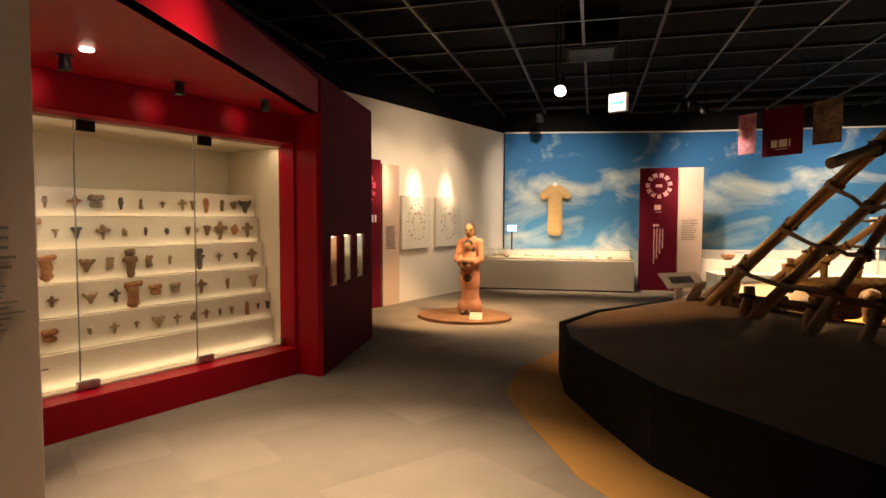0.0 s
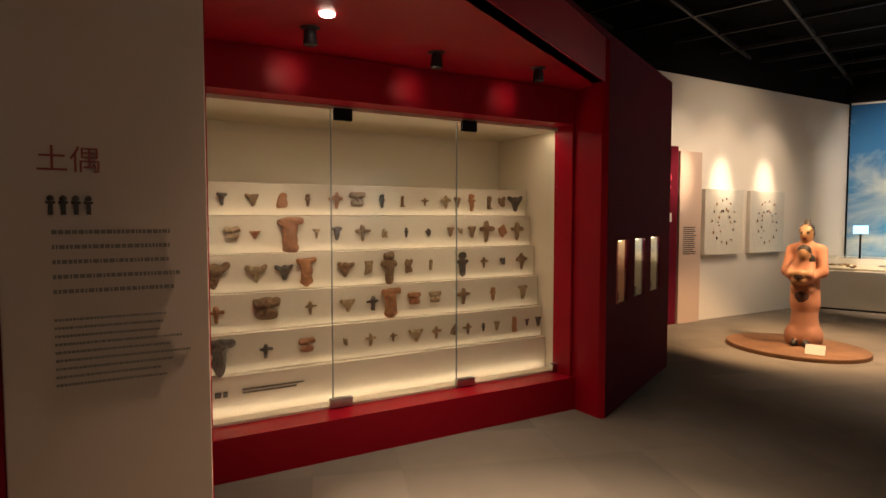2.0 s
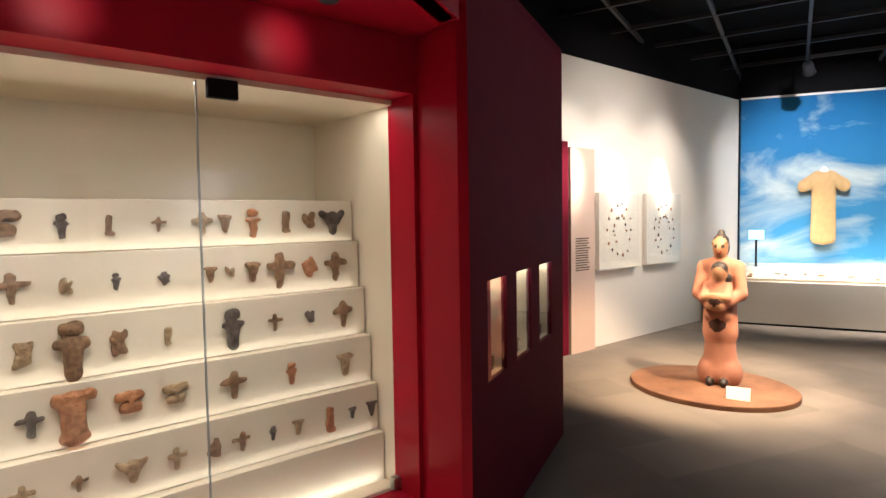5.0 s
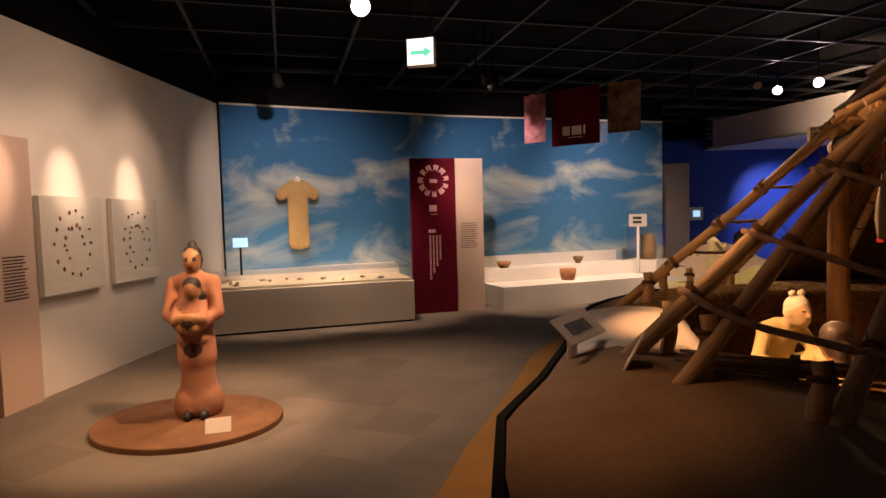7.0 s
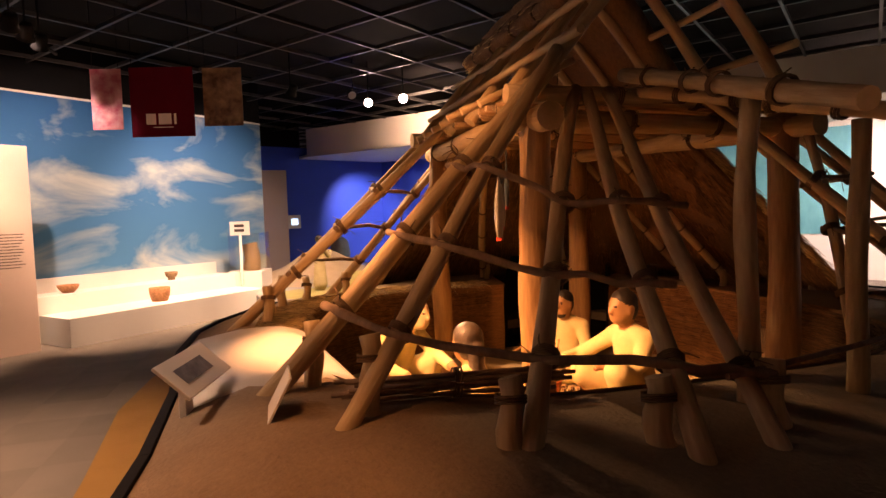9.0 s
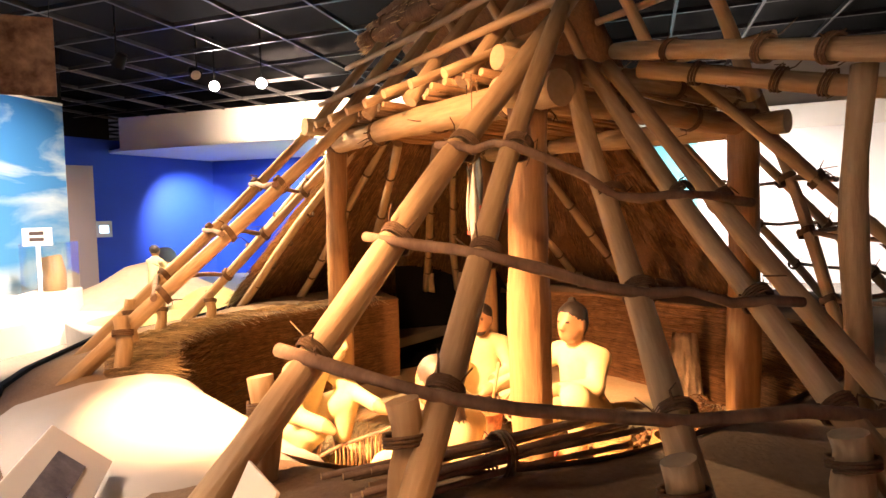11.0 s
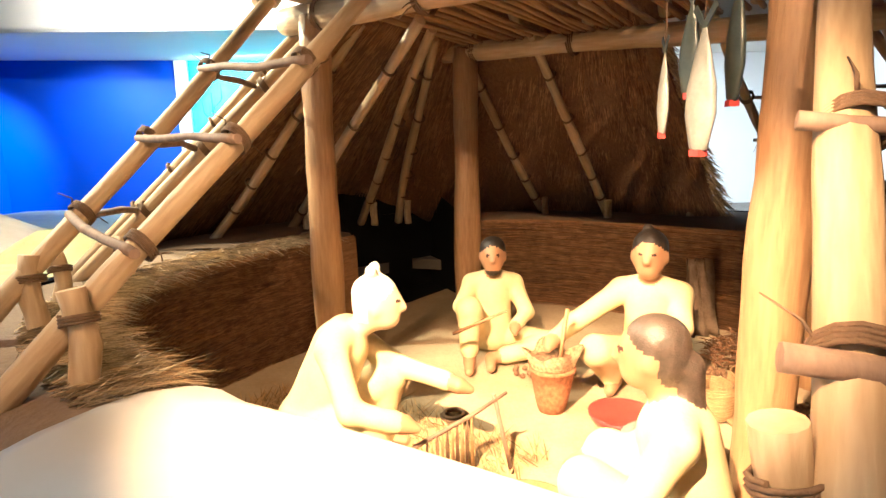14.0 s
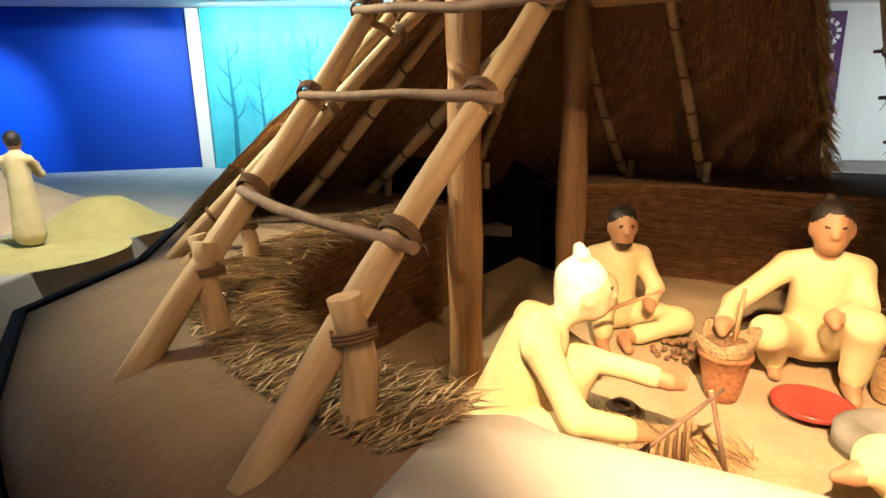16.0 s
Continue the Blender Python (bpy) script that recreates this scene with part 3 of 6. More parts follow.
FASCIA = [(6.42, 19.6), (8.45, 14.5), (9.8, 11.1), (10.95, 8.5), (11.75, 5.5), (12.4, -5)]
structure(part("ceiling_low", prism(FASCIA + [(15.5, -5), (15.5, 20.6), (6.42, 20.6)], 3.1, 3.16), WHITE), "white lowered ceiling at the side of the hall", "ceiling")
for i in range(len(FASCIA) - 1):
    wall("fascia_%d" % (i + 1), FASCIA[i], FASCIA[i + 1], 3.1, 3.8, WHITE, 0.1, "white fascia of the lowered ceiling")
structure(part("ceiling", box(-6, 16, -5.3, 22, 4.25, 4.35), VOID), "black painted ceiling void above an open grid", "ceiling")
m, _ = run((0, 0), (0.945, 0.327))
grid = structure(new("ceiling_grid"), "grey metal bars of the open ceiling grid", "ceiling")
grid.matrix_basis = m
for name, ends in (("long_bar", (-8, 24, 0, 0.035, 3.78, 3.83)), ("cross_bar", (0, 0.035, -10, 24, 3.785, 3.835))):
    first = part(name, box(*ends), GRID, grid)
    for i in range(-8, 24):
        bar = first if i == -8 else first.copy()
        if i > -8:
            scene.collection.objects.link(bar)
        bar.matrix_basis = pose(0, i * 0.92, 0) if name == "long_bar" else pose(i * 0.92, 0, 0)

# ---- showcase booth ----
booth = thing("display_booth", pose(0, 0, 0), "red painted booth with a tall built-in glass showcase", "showcase")
part("lower_panel", box(-2.5, -1.43, 2.14, 4.95, 0.0, 0.245), RED, booth, "red panel below the glass")
part("upper_panel", box(-2.5, -1.46, 2.14, 4.95, 2.15, 2.72), RED, booth, "red panel above the glass")
part("sill", box(-1.74, -1.64, 2.2, 4.925, 0.246, 0.262), CREAM, booth)
part("left_cheek", prism([(-2.5, 1.66), (0.195, 1.66), (0.195, 2.14), (-2.5, 2.14)], 0, 2.72), RED, booth, "red side wall of the booth")
part("right_cheek", prism([(-2.5, 4.95), (-1.42, 4.95), (-1.19, 4.955), (-1.16, 4.99), (-1.3, 5.25), (-2.5, 5.25)], 0, 2.70), RED, booth)
part("soffit", prism([(-1.458, 2.142), (0.40, 2.142), (-1.14, 4.90), (-1.458, 4.948)], 2.40, 2.42), RED, booth, "red soffit with small lamps")
part("fascia", prism([(0.68, 1.6), (0.40, 2.142), (-1.14, 4.93), (-1.22, 4.89), (0.33, 2.1), (0.60, 1.6)], 2.40, 2.70), RED, booth)
part("glass_frame_left", box(-1.66, -1.60, 2.142, 2.20, 0.245, 2.15), RED, booth)
part("glass_frame_right", box(-1.66, -1.46, 4.925, 4.949, 0.245, 2.15), RED, booth)
part("back_wall", box(-2.48, -2.42, 2.15, 5.1, 0.2, 2.15), CREAM, booth, "cream lining of the showcase")
part("case_ceiling", box(-2.42, -1.63, 2.15, 4.95, 2.125, 2.149), CREAM, booth)
part("case_side", box(-2.42, -1.63, 4.926, 4.948, 0.246, 2.124), CREAM, booth)
part("case_side", box(-2.42, -1.66, 2.143, 2.165, 0.246, 2.124), CREAM, booth)
STEP_Z = [0.25, 0.51, 0.75, 0.99, 1.23, 1.47, 1.68]
for i in range(6):
    x = -1.74 - 0.052 * i
    part("display_step", box(-2.41, x, 2.26, 4.915, STEP_Z[i] + (0.001 if i else 0), STEP_Z[i + 1] - 0.002 * (i < 5), 0.003), CREAM, booth, "cream cloth-covered step")
for i in range(3):
    y0 = 2.2 + 0.91 * i
    g = part("glass_pane", box(-1.636, -1.626, y0 + 0.003, y0 + 0.905, 0.27, 2.12), GLASS, booth, "clear glass sheet")
    g.visible_shadow = False
    if i:
        part("glass_seam", box(-1.638, -1.6235, y0 - 0.003, y0 + 0.002, 0.27, 2.12), mat("seam", (0.22, 0.24, 0.22), rough=0.3), booth, "pale polished glass edge")
for i in range(4):
    y = (2.29, 3.11 + 0.08, 4.02 + 0.1, 4.9)[i]
    if i < 3:
        part("top_clamp", box(-1.645, -1.615, y - 0.06, y + 0.06, 2.06, 2.135, 0.004), BLACK, booth, "black glass clamp")
    part("bottom_clamp", box(-1.65, -1.61, (2.27, 3.16, 4.09, 4.915)[i] - (0.075 if 0 < i < 3 else 0.03), (2.27, 3.16, 4.09, 4.915)[i] + (0.075 if 0 < i < 3 else 0.012), 0.255, 0.312, 0.004), STEEL, booth, "steel glass clamp")
for y, x in ((2.80, -1.02), (3.56, -1.09), (4.29, -1.08)):
    o = part("soffit_lamp", lathe([(0.0, 0.02), (0.05, 0.02), (0.05, 0.0), (0.022, 0.0), (0.03, -0.02), (0.036, -0.08), (0.03, -0.085), (0.0, -0.07)], 20), GRID, booth, "small grey lamp on the soffit", True, pose(x, y, 2.398))
part("downlight", lathe([(0, 0), (0.034, 0), (0.036, 0.003), (0.036, 0.01), (0, 0.01)], 20), glow("soffit_lens", (1.0, 0.9, 0.75), 14), booth, "lit recessed downlight", False, pose(-0.775, 2.806, 2.389))
part("wall_switch", box(-1.03, -0.92, 2.142, 2.165, 1.21, 1.49, 0.006), WHITE, booth, "pale metal plate on the red side wall")
# text in the showcase
bm = bmesh.new()
bars(bm, 2.42, 2.52, 0.42, 0.035, 0, 1)
bars(bm, 2.58, 2.98, 0.425, 0.012, 0, 2, 0.02, seed=3)
part("case_caption", bm, INK, booth, "small dark caption print", matrix=pose(-1.739, 0, 0, 0, 0, 90) @ pose(0, 0, 0))

# graphic panel on the end of the booth wall
panel = thing("text_panel", pose(0.2, 1.62, 0, 0, 0, 90), "beige upright text panel on the booth's end", "panel")
part("board", box(0.06, 0.515, -0.012, 0.004, 0, 2.4, 0.003), BEIGE, panel)
words("title", "土偶", 0.068, REDINK, panel, pose(0.205, -0.0135, 1.57, 90), "brick-red title characters")
bm = bmesh.new()
for i in range(4):
    x = 0.165 + 0.026 * i
    lathe([(0, 0.034), (0.006, 0.03), (0.008, 0.026), (0.005, 0.02), (0, 0.02)], 10, bm, (x, -0.014, 1.475))
    block(bm, x - 0.010, x + 0.010, -0.016, -0.0125, 1.488, 1.494)
    block(bm, x - 0.005, x + 0.005, -0.016, -0.0125, 1.462, 1.488)
part("icons", bm, INK, panel, "row of four small figure signs")
bm = bmesh.new()
bars(bm, 0.165, 0.47, 1.425, 0.010, -0.0125, 5, 0.036, seed=5)
bars(bm, 0.165, 0.47, 1.21, 0.006, -0.0125, 9, 0.020, seed=6)
part("print", bm, mat("grey_print", (0.22, 0.19, 0.16), rough=0.7), panel, "small grey lines of print")

# maroon wall with three lit niches
NA, NB = Vector((-1.16, 4.99)), Vector((-1.965, 6.63))
m, length = run(NA, NB)
niche_holes = [(0.22, 0.51, 0.80, 1.285), (0.69, 0.98, 0.80, 1.285), (1.17, 1.48, 0.80, 1.285)]
# the seen face looks to the right of the run, so its body lies on the left
ob = wall("wall_maroon", NA, NB, 0, 2.70, MAROON, 0.03, "maroon cloth-covered wall with three small niches", niche_holes)
wall("wall_maroon_end", NB, NB + Vector((-1.55, 0.2)), 0, 2.70, MAROON, 0.03, "maroon end of the booth")
structure(part("booth_roof", prism([(0.6, 1.6), (-1.16, 4.98), (-1.965, 6.63), (-3.5, 6.8), (-3.5, 1.6)], 2.705, 2.75), MAROON), "maroon top of the booth", "roof")
for s0, s1, h0, h1 in niche_holes:
    nb = thing("wall_niche", m, "small lit niche with a pale lining and one find", "showcase", "niches in the maroon wall")
    c = (s0 + s1) / 2
    bm = bmesh.new()
    block(bm, s0 - 0.02, s1 + 0.02, 0.29, 0.31, h0 - 0.02, h1 + 0.02)
    block(bm, s0 - 0.02, s0, 0.031, 0.29, h0, h1)
    block(bm, s1, s1 + 0.02, 0.031, 0.29, h0, h1)
    block(bm, s0 - 0.02, s1 + 0.02, 0.031, 0.29, h0 - 0.02, h0)
    block(bm, s0 - 0.02, s1 + 0.02, 0.031, 0.29, h1, h1 + 0.02)
    part("lining", bm, CREAM, nb)
    part("stand", box(s0 + 0.03, s1 - 0.03, 0.06, 0.24, h0 + 0.001, h0 + 0.07, 0.004), DARKCLOTH, nb, "dark cloth stand")
    part("lamp_strip", box(s0 + 0.03, s1 - 0.03, 0.05, 0.08, h1 - 0.015, h1 - 0.002), glow("niche_lamp", (1.0, 0.85, 0.62), 7), nb, "lit lamp strip")
    g = part("glass_pane", box(s0, s1, 0.008, 0.012, h0, h1), GLASS, nb)
    g.visible_shadow = False
    part("find", lathe([(0, 0), (0.03, 0), (0.045, 0.05), (0.04, 0.09), (0.05, 0.12), (0.045, 0.12), (0.0, 0.04)], 14, None, (c, 0.15, h0 + 0.072), 0.1), BROWNCLAY, nb, "small brown clay vessel", True)

# figurines on the steps
MATS = {"o": CLAY, "O": CLAY, "d": DARKCLAY, "D": DARKCLAY, "b": BROWNCLAY, "B": BROWNCLAY, "p": PALECLAY, "P": PALECLAY}
WORDS = {"o": "orange", "d": "dark grey", "b": "brown", "p": "pale tan"}


def figurine_mesh(style, h, m, seed):
    """A worn clay figurine fragment about h high, its back at y = 0."""
    rnd = random.Random(seed)
    f = Figure()
    j = lambda v: v * rnd.uniform(0.8, 1.2)
    if style == "cross":
        f.limb((0, 0, 0.08 * h), (0, 0, 0.75 * h), j(0.13 * h), j(0.15 * h), m)
        f.limb((-j(0.36 * h), 0, 0.6 * h), (j(0.36 * h), 0, 0.62 * h), 0.11 * h, 0.11 * h, m)
        f.ball((0, 0, 0.86 * h), (0.14 * h, 0.10 * h, 0.13 * h), m)
    elif style == "torso":
        f.limb((0, 0, 0.1 * h), (0, 0, 0.7 * h), j(0.14 * h), j(0.24 * h), m)
        f.limb((-0.3 * h, 0, 0.85 * h), (0.3 * h, 0, 0.83 * h), 0.12 * h, j(0.12 * h), m)
        f.ball((-0.1 * h, -0.13 * h, 0.7 * h), (0.06 * h,) * 3, m)
        f.ball((0.1 * h, -0.13 * h, 0.7 * h), (0.06 * h,) * 3, m)
    elif style == "head":
        f.ball((0, 0, 0.6 * h), (0.4 * h, 0.16 * h, 0.38 * h), m)
        f.limb((0, 0, 0.1 * h), (0, 0, 0.4 * h), 0.14 * h, 0.2 * h, m)
        f.limb((0, -0.16 * h, 0.7 * h), (0, -0.18 * h, 0.5 * h), 0.03 * h, 0.06 * h, m)
        f.limb((-0.22 * h, -0.13 * h, 0.72 * h), (0.22 * h, -0.13 * h, 0.72 * h), 0.05 * h, 0.05 * h, m)
    elif style == "shard":
        for _ in range(5):
            f.limb((rnd.uniform(-0.25, 0.25) * h, 0, rnd.uniform(0.1, 0.5) * h), (rnd.uniform(-0.3, 0.3) * h, 0, rnd.uniform(0.5, 0.9) * h), 0.14 * h, 0.12 * h, m)
    elif style == "wide":
        for k in (-1, 1):
            f.limb((k * 0.12 * h, 0, 0.55 * h), (k * j(0.40 * h), 0, 0.78 * h), 0.20 * h, 0.12 * h, m)
            f.ball((k * 0.16 * h, -0.16 * h, 0.62 * h), (0.08 * h,) * 3, m)
        f.limb((0, 0, 0.16 * h), (0, 0, 0.62 * h), 0.16 * h, 0.24 * h, m)
    elif style == "mask":
        f.limb((-0.30 * h, 0, 0.78 * h), (0.30 * h, 0, 0.80 * h), 0.17 * h, 0.17 * h, m)
        f.limb((-0.18 * h, 0, 0.40 * h), (0.18 * h, 0, 0.40 * h), 0.19 * h, 0.19 * h, m)
        f.limb((0, -0.16 * h, 0.82 * h), (0, -0.20 * h, 0.52 * h), 0.04 * h, 0.07 * h, m)
        for k in (-1, 1):
            f.limb((k * 0.10 * h, -0.18 * h, 0.72 * h), (k * 0.27 * h, -0.16 * h, 0.76 * h), 0.05 * h, 0.04 * h, m)
    elif style == "idol":
        f.limb((0, 0, 0.08 * h), (0, 0, 0.55 * h), 0.13 * h, 0.17 * h, m)
        f.limb((-0.20 * h, 0, 0.60 * h), (0.20 * h, 0, 0.60 * h), 0.09 * h, 0.09 * h, m)
        f.limb((-0.07 * h, 0, 0.84 * h), (0.07 * h, 0, 0.86 * h), 0.13 * h, 0.13 * h, m)
        f.limb((-0.10 * h, -0.11 * h, 0.35 * h), (0.10 * h, -0.12 * h, 0.38 * h), 0.04 * h, 0.04 * h, m)
        f.ball((0, -0.14 * h, 0.84 * h), (0.04 * h, 0.05 * h, 0.05 * h), m)
    elif style == "slab":
        f.limb((0, 0, 0.1 * h), (0, 0, 0.62 * h), 0.2 * h, 0.22 * h, m)
        f.limb((-0.26 * h, 0, 0.84 * h), (0.28 * h, 0, 0.88 * h), 0.12 * h, 0.12 * h, m)
        f.limb((-0.15 * h, 0, 0.1 * h), (0.15 * h, 0, 0.1 * h), 0.1 * h, 0.1 * h, m)
    else:
        f.limb((0, 0, 0.12 * h), (0.05 * h, 0, 0.8 * h), j(0.13 * h), j(0.18 * h), m)
        f.limb((-0.05 * h, 0, 0.15 * h), (0.2 * h, -0.02 * h, 0.1 * h), 0.11 * h, 0.09 * h, m)
    me = f.mesh("clay_figurine", h / 18, 0.022 * h)
    shift = Vector((seed * 1.7, 0, 0))
    for v in me.vertices:
        q = v.co / h
        v.co += Vector((noise.noise(q * 5 + shift), 0.8 * noise.noise(q * 9 + shift), noise.noise(q * 5 - shift))) * 0.055 * h
    return me


KINDS = {(5, 6): "mask", (4, 0): "wide", (4, 1): "mask", (3, 0): "wide", (3, 1): "wide", (3, 4): "wide", (3, 6): "idol", (3, 9): "idol", (2, 1): "mask", (2, 3): "wide", (2, 6): "mask", (2, 7): "mask", (1, 2): "mask", (1, 12): "leg"}


def row_of_figurines(row, items):
    x = -1.74 - 0.052 * row
    zc = (STEP_Z[row] + STEP_Z[row + 1]) / 2
    for n, (y, h, code) in enumerate(items):
        seed = row * 50 + n
        rnd = random.Random(seed)
        style = KINDS.get((row, n)) or ("slab" if code in "O" else "torso" if code in "BD" else "cross" if code == "P" else rnd.choice(["cross", "cross", "idol", "torso", "shard", "leg", "wide"]))
        ob = new("clay_figurine", figurine_mesh(style, h, MATS[code], seed))
        ob.matrix_basis = pose(x + 0.17 * h * (0.62 if style != "torso" else 1.0) + 0.002, y, zc - h / 2, 0, 0, 90) @ Matrix.Diagonal((1, 0.62 if style != "torso" else 0.9, 1, 1))
        size = "small" if h < 0.1 else "large"
        tagged(ob, f"{size} {WORDS[code.lower()]} clay figurine fragment on the cream step", "figurine", "figurines in the showcase")


row_of_figurines(5, [(2.34, 0.114, 'o'), (2.52, 0.081, 'd'), (2.71, 0.092, 'b'), (2.89, 0.115, 'o'), (3.07, 0.083, 'b'), (3.27, 0.118, 'o'), (3.42, 0.136, 'b'), (3.61, 0.097, 'd'), (3.77, 0.088, 'b'), (3.96, 0.065, 'b'), (4.14, 0.103, 'p'), (4.24, 0.082, 'b'), (4.37, 0.132, 'o'), (4.53, 0.108, 'b'), (4.66, 0.098, 'b'), (4.79, 0.140, 'd')])
row_of_figurines(4, [(2.38, 0.122, 'd'), (2.57, 0.112, 'p'), (2.71, 0.064, 'o'), (2.93, 0.227, 'O'), (3.11, 0.066, 'p'), (3.25, 0.093, 'd'), (3.44, 0.118, 'b'), (3.61, 0.075, 'p'), (3.78, 0.069, 'd'), (3.96, 0.064, 'd'), (4.15, 0.073, 'b'), (4.24, 0.066, 'p'), (4.34, 0.093, 'b'), (4.47, 0.170, 'b'), (4.63, 0.116, 'o'), (4.77, 0.150, 'b')])
row_of_figurines(3, [(2.44, 0.183, 'B'), (2.70, 0.127, 'p'), (2.88, 0.112, 'd'), (3.02, 0.177, 'O'), (3.29, 0.115, 'b'), (3.46, 0.100, 'p'), (3.61, 0.229, 'b'), (3.78, 0.110, 'b'), (3.95, 0.077, 'p'), (4.22, 0.181, 'd'), (4.42, 0.082, 'b'), (4.60, 0.076, 'd'), (4.78, 0.137, 'b')])
row_of_figurines(2, [(2.45, 0.109, 'o'), (2.75, 0.187, 'b'), (3.03, 0.089, 'b'), (3.29, 0.103, 'P'), (3.47, 0.098, 'd'), (3.60, 0.199, 'O'), (3.79, 0.118, 'o'), (3.96, 0.111, 'p'), (4.20, 0.125, 'b'), (4.47, 0.104, 'o'), (4.75, 0.108, 'p')])
row_of_figurines(1, [(2.45, 0.229, 'D'), (2.73, 0.092, 'd'), (2.99, 0.124, 'O'), (3.25, 0.057, 'p'), (3.43, 0.090, 'p'), (3.60, 0.065, 'b'), (3.78, 0.107, 'p'), (3.94, 0.095, 'p'), (4.09, 0.087, 'b'), (4.21, 0.088, 'b'), (4.35, 0.065, 'd'), (4.47, 0.073, 'p'), (4.63, 0.131, 'o'), (4.76, 0.057, 'd'), (4.87, 0.078, 'd')])

# ---- west wall graphics ----
banner = thing("wall_banner", pose(-3.495, 7.45, 0, 0, 0, 90), "tall maroon banner with pink ring motif on the wall", "banner")
part("cloth", box(0, 1.17, -0.03, -0.001, 0.0, 2.42, 0.004), MAROON, banner)


def ring_motif(cx, cz, r, y, parent, material, seed=0):
    bm = bmesh.new()
    rnd = random.Random(seed)
    for i in range(11):
        a0 = 2 * math.pi * i / 11
        a1 = a0 + rnd.uniform(0.35, 0.5)
        pts = [(cx + rr * math.cos(a), cz + rr * math.sin(a)) for rr, a in ((r * 0.62, a0), (r, a0 + 0.04), (r * 1.02, (a0 + a1) / 2), (r, a1 - 0.04), (r * 0.62, a1), (r * rnd.uniform(0.7, 0.8), (a0 + a1) / 2))]
        lo = [bm.verts.new((x, y, z)) for x, z in pts]
        hi = [bm.verts.new((x, y - 0.002, z)) for x, z in pts]
        bm.faces.new(hi)
        for k in range(6):
            bm.faces.new((lo[k], lo[(k + 1) % 6], hi[(k + 1) % 6], hi[k]))
    block(bm, cx - r * 0.25, cx + r * 0.25, y - 0.002, y, cz - r * 0.12, cz + r * 0.1)
    bmesh.ops.recalc_face_normals(bm, faces=bm.faces)
    return part("ring_motif", bm, material, parent, "pink ring made of petal shapes")


ring_motif(0.78, 1.95, 0.26, -0.031, banner, mat("rose_print", (0.55, 0.05, 0.10), rough=0.6), 2)
bm = bmesh.new()
bars(bm, 0.62, 1.08, 1.52, 0.12, -0.031, 1, seed=4)
bars(bm, 0.72, 0.85, 1.2, 0.07, -0.031, 1, seed=4)
for i in range(3):
    bars(bm, 0.70 + 0.07 * i, 0.745 + 0.07 * i, 1.05, 0.03, -0.031, 14, 0.042, seed=7 + i, ragged=0.05)
part("print", bm, WHITEINK, banner, "white print")
p2 = thing("text_panel", pose(-3.495, 8.64, 0, 0, 0, 90), "beige text panel standing against the wall", "panel")
part("board", box(0, 0.45, -0.05, -0.001, 0, 2.36, 0.004), BEIGE, p2)
bm = bmesh.new()
bars(bm, 0.08, 0.36, 1.33, 0.012, -0.051, 14, 0.028, seed=9)
part("print", bm, INK, p2, "small dark lines of print")
for k, y in enumerate((9.16, 10.2)):
    p3 = thing("relief_frame", pose(-3.495, y, 0, 0, 0, 90), "white shallow frame with small pieces mounted in rings", "frame", "white frames on the wall")
    part("backing", box(0, 0.84, -0.06, -0.001, 0.93, 1.86, 0.006), PLINTH, p3)
    part("cover", box(0.0, 0.84, -0.075, -0.061, 0.93, 1.86, 0.003), GLASS, p3, "clear cover sheet").visible_shadow = False
    rnd = random.Random(k + 3)
    for i in range(24):
        a = 2 * math.pi * i / 14
        r = 0.24 if i < 14 else 0.13
        o = part("piece", lathe([(0, 0), (0.012, 0.0), (0.017, 0.006), (0.01, 0.011), (0, 0.012)], 7), [DARKCLAY, BROWNCLAY, CLAY][i % 3], p3, "", True,
                 pose(0.42 + r * 1.05 * math.cos(a) + rnd.uniform(-0.02, 0.02), -0.0605, 1.40 + r * 1.3 * math.sin(a) + rnd.uniform(-0.02, 0.02), 90) @ Matrix.Diagonal((1, rnd.uniform(0.7, 1.6), 1, 1)))

# ---- mural side ----
CA, CB = (-3.42, 11.72), (-0.50, 12.84)
m, length = run(CA, CB)
cab = thing("display_counter", m, "long white display counter with a shallow glass top", "counter")
part("body", box(0, length, 0, 1.0, 0.03, 0.62, 0.004), PLINTH, cab)
part("plinth", box(0.03, length - 0.03, 0.04, 0.96, 0, 0.03), BLACK, cab, "black recessed plinth")
part("case_bed", box(0.03, length - 0.03, 0.06, 0.98, 0.621, 0.66, 0.004), CREAM, cab, "pale bed for the finds")
part("back_shelf", box(0, length, 1.0, 1.5, 0, 0.80, 0.004), PLINTH, cab, "white raised back")
g = part("front_glass", box(0.02, length - 0.02, 0.03, 0.036, 0.622, 0.82), GLASS, cab)
g.visible_shadow = False
g = part("top_glass", box(0.02, length - 0.02, 0.03, 0.99, 0.82, 0.826), GLASS, cab)
g.visible_shadow = False
rnd = random.Random(12)
for i in range(16):
    x, y = rnd.uniform(0.2, length - 0.2), rnd.uniform(0.2, 0.85)
    o = part("find", lathe([(0, 0), (0.03, 0), (0.04, 0.012), (0.02, 0.03), (0, 0.032)], 9), [PALECLAY, BROWNCLAY, STONE][i % 3], None, "", True, m @ pose(x, y, 0.661) @ Matrix.Diagonal((rnd.uniform(0.6, 1.8), 1, 1, 1)))
    o.name = "stone_find"
    tagged(o, "small worn find lying on the pale counter bed", "artefact", "finds on the counter")

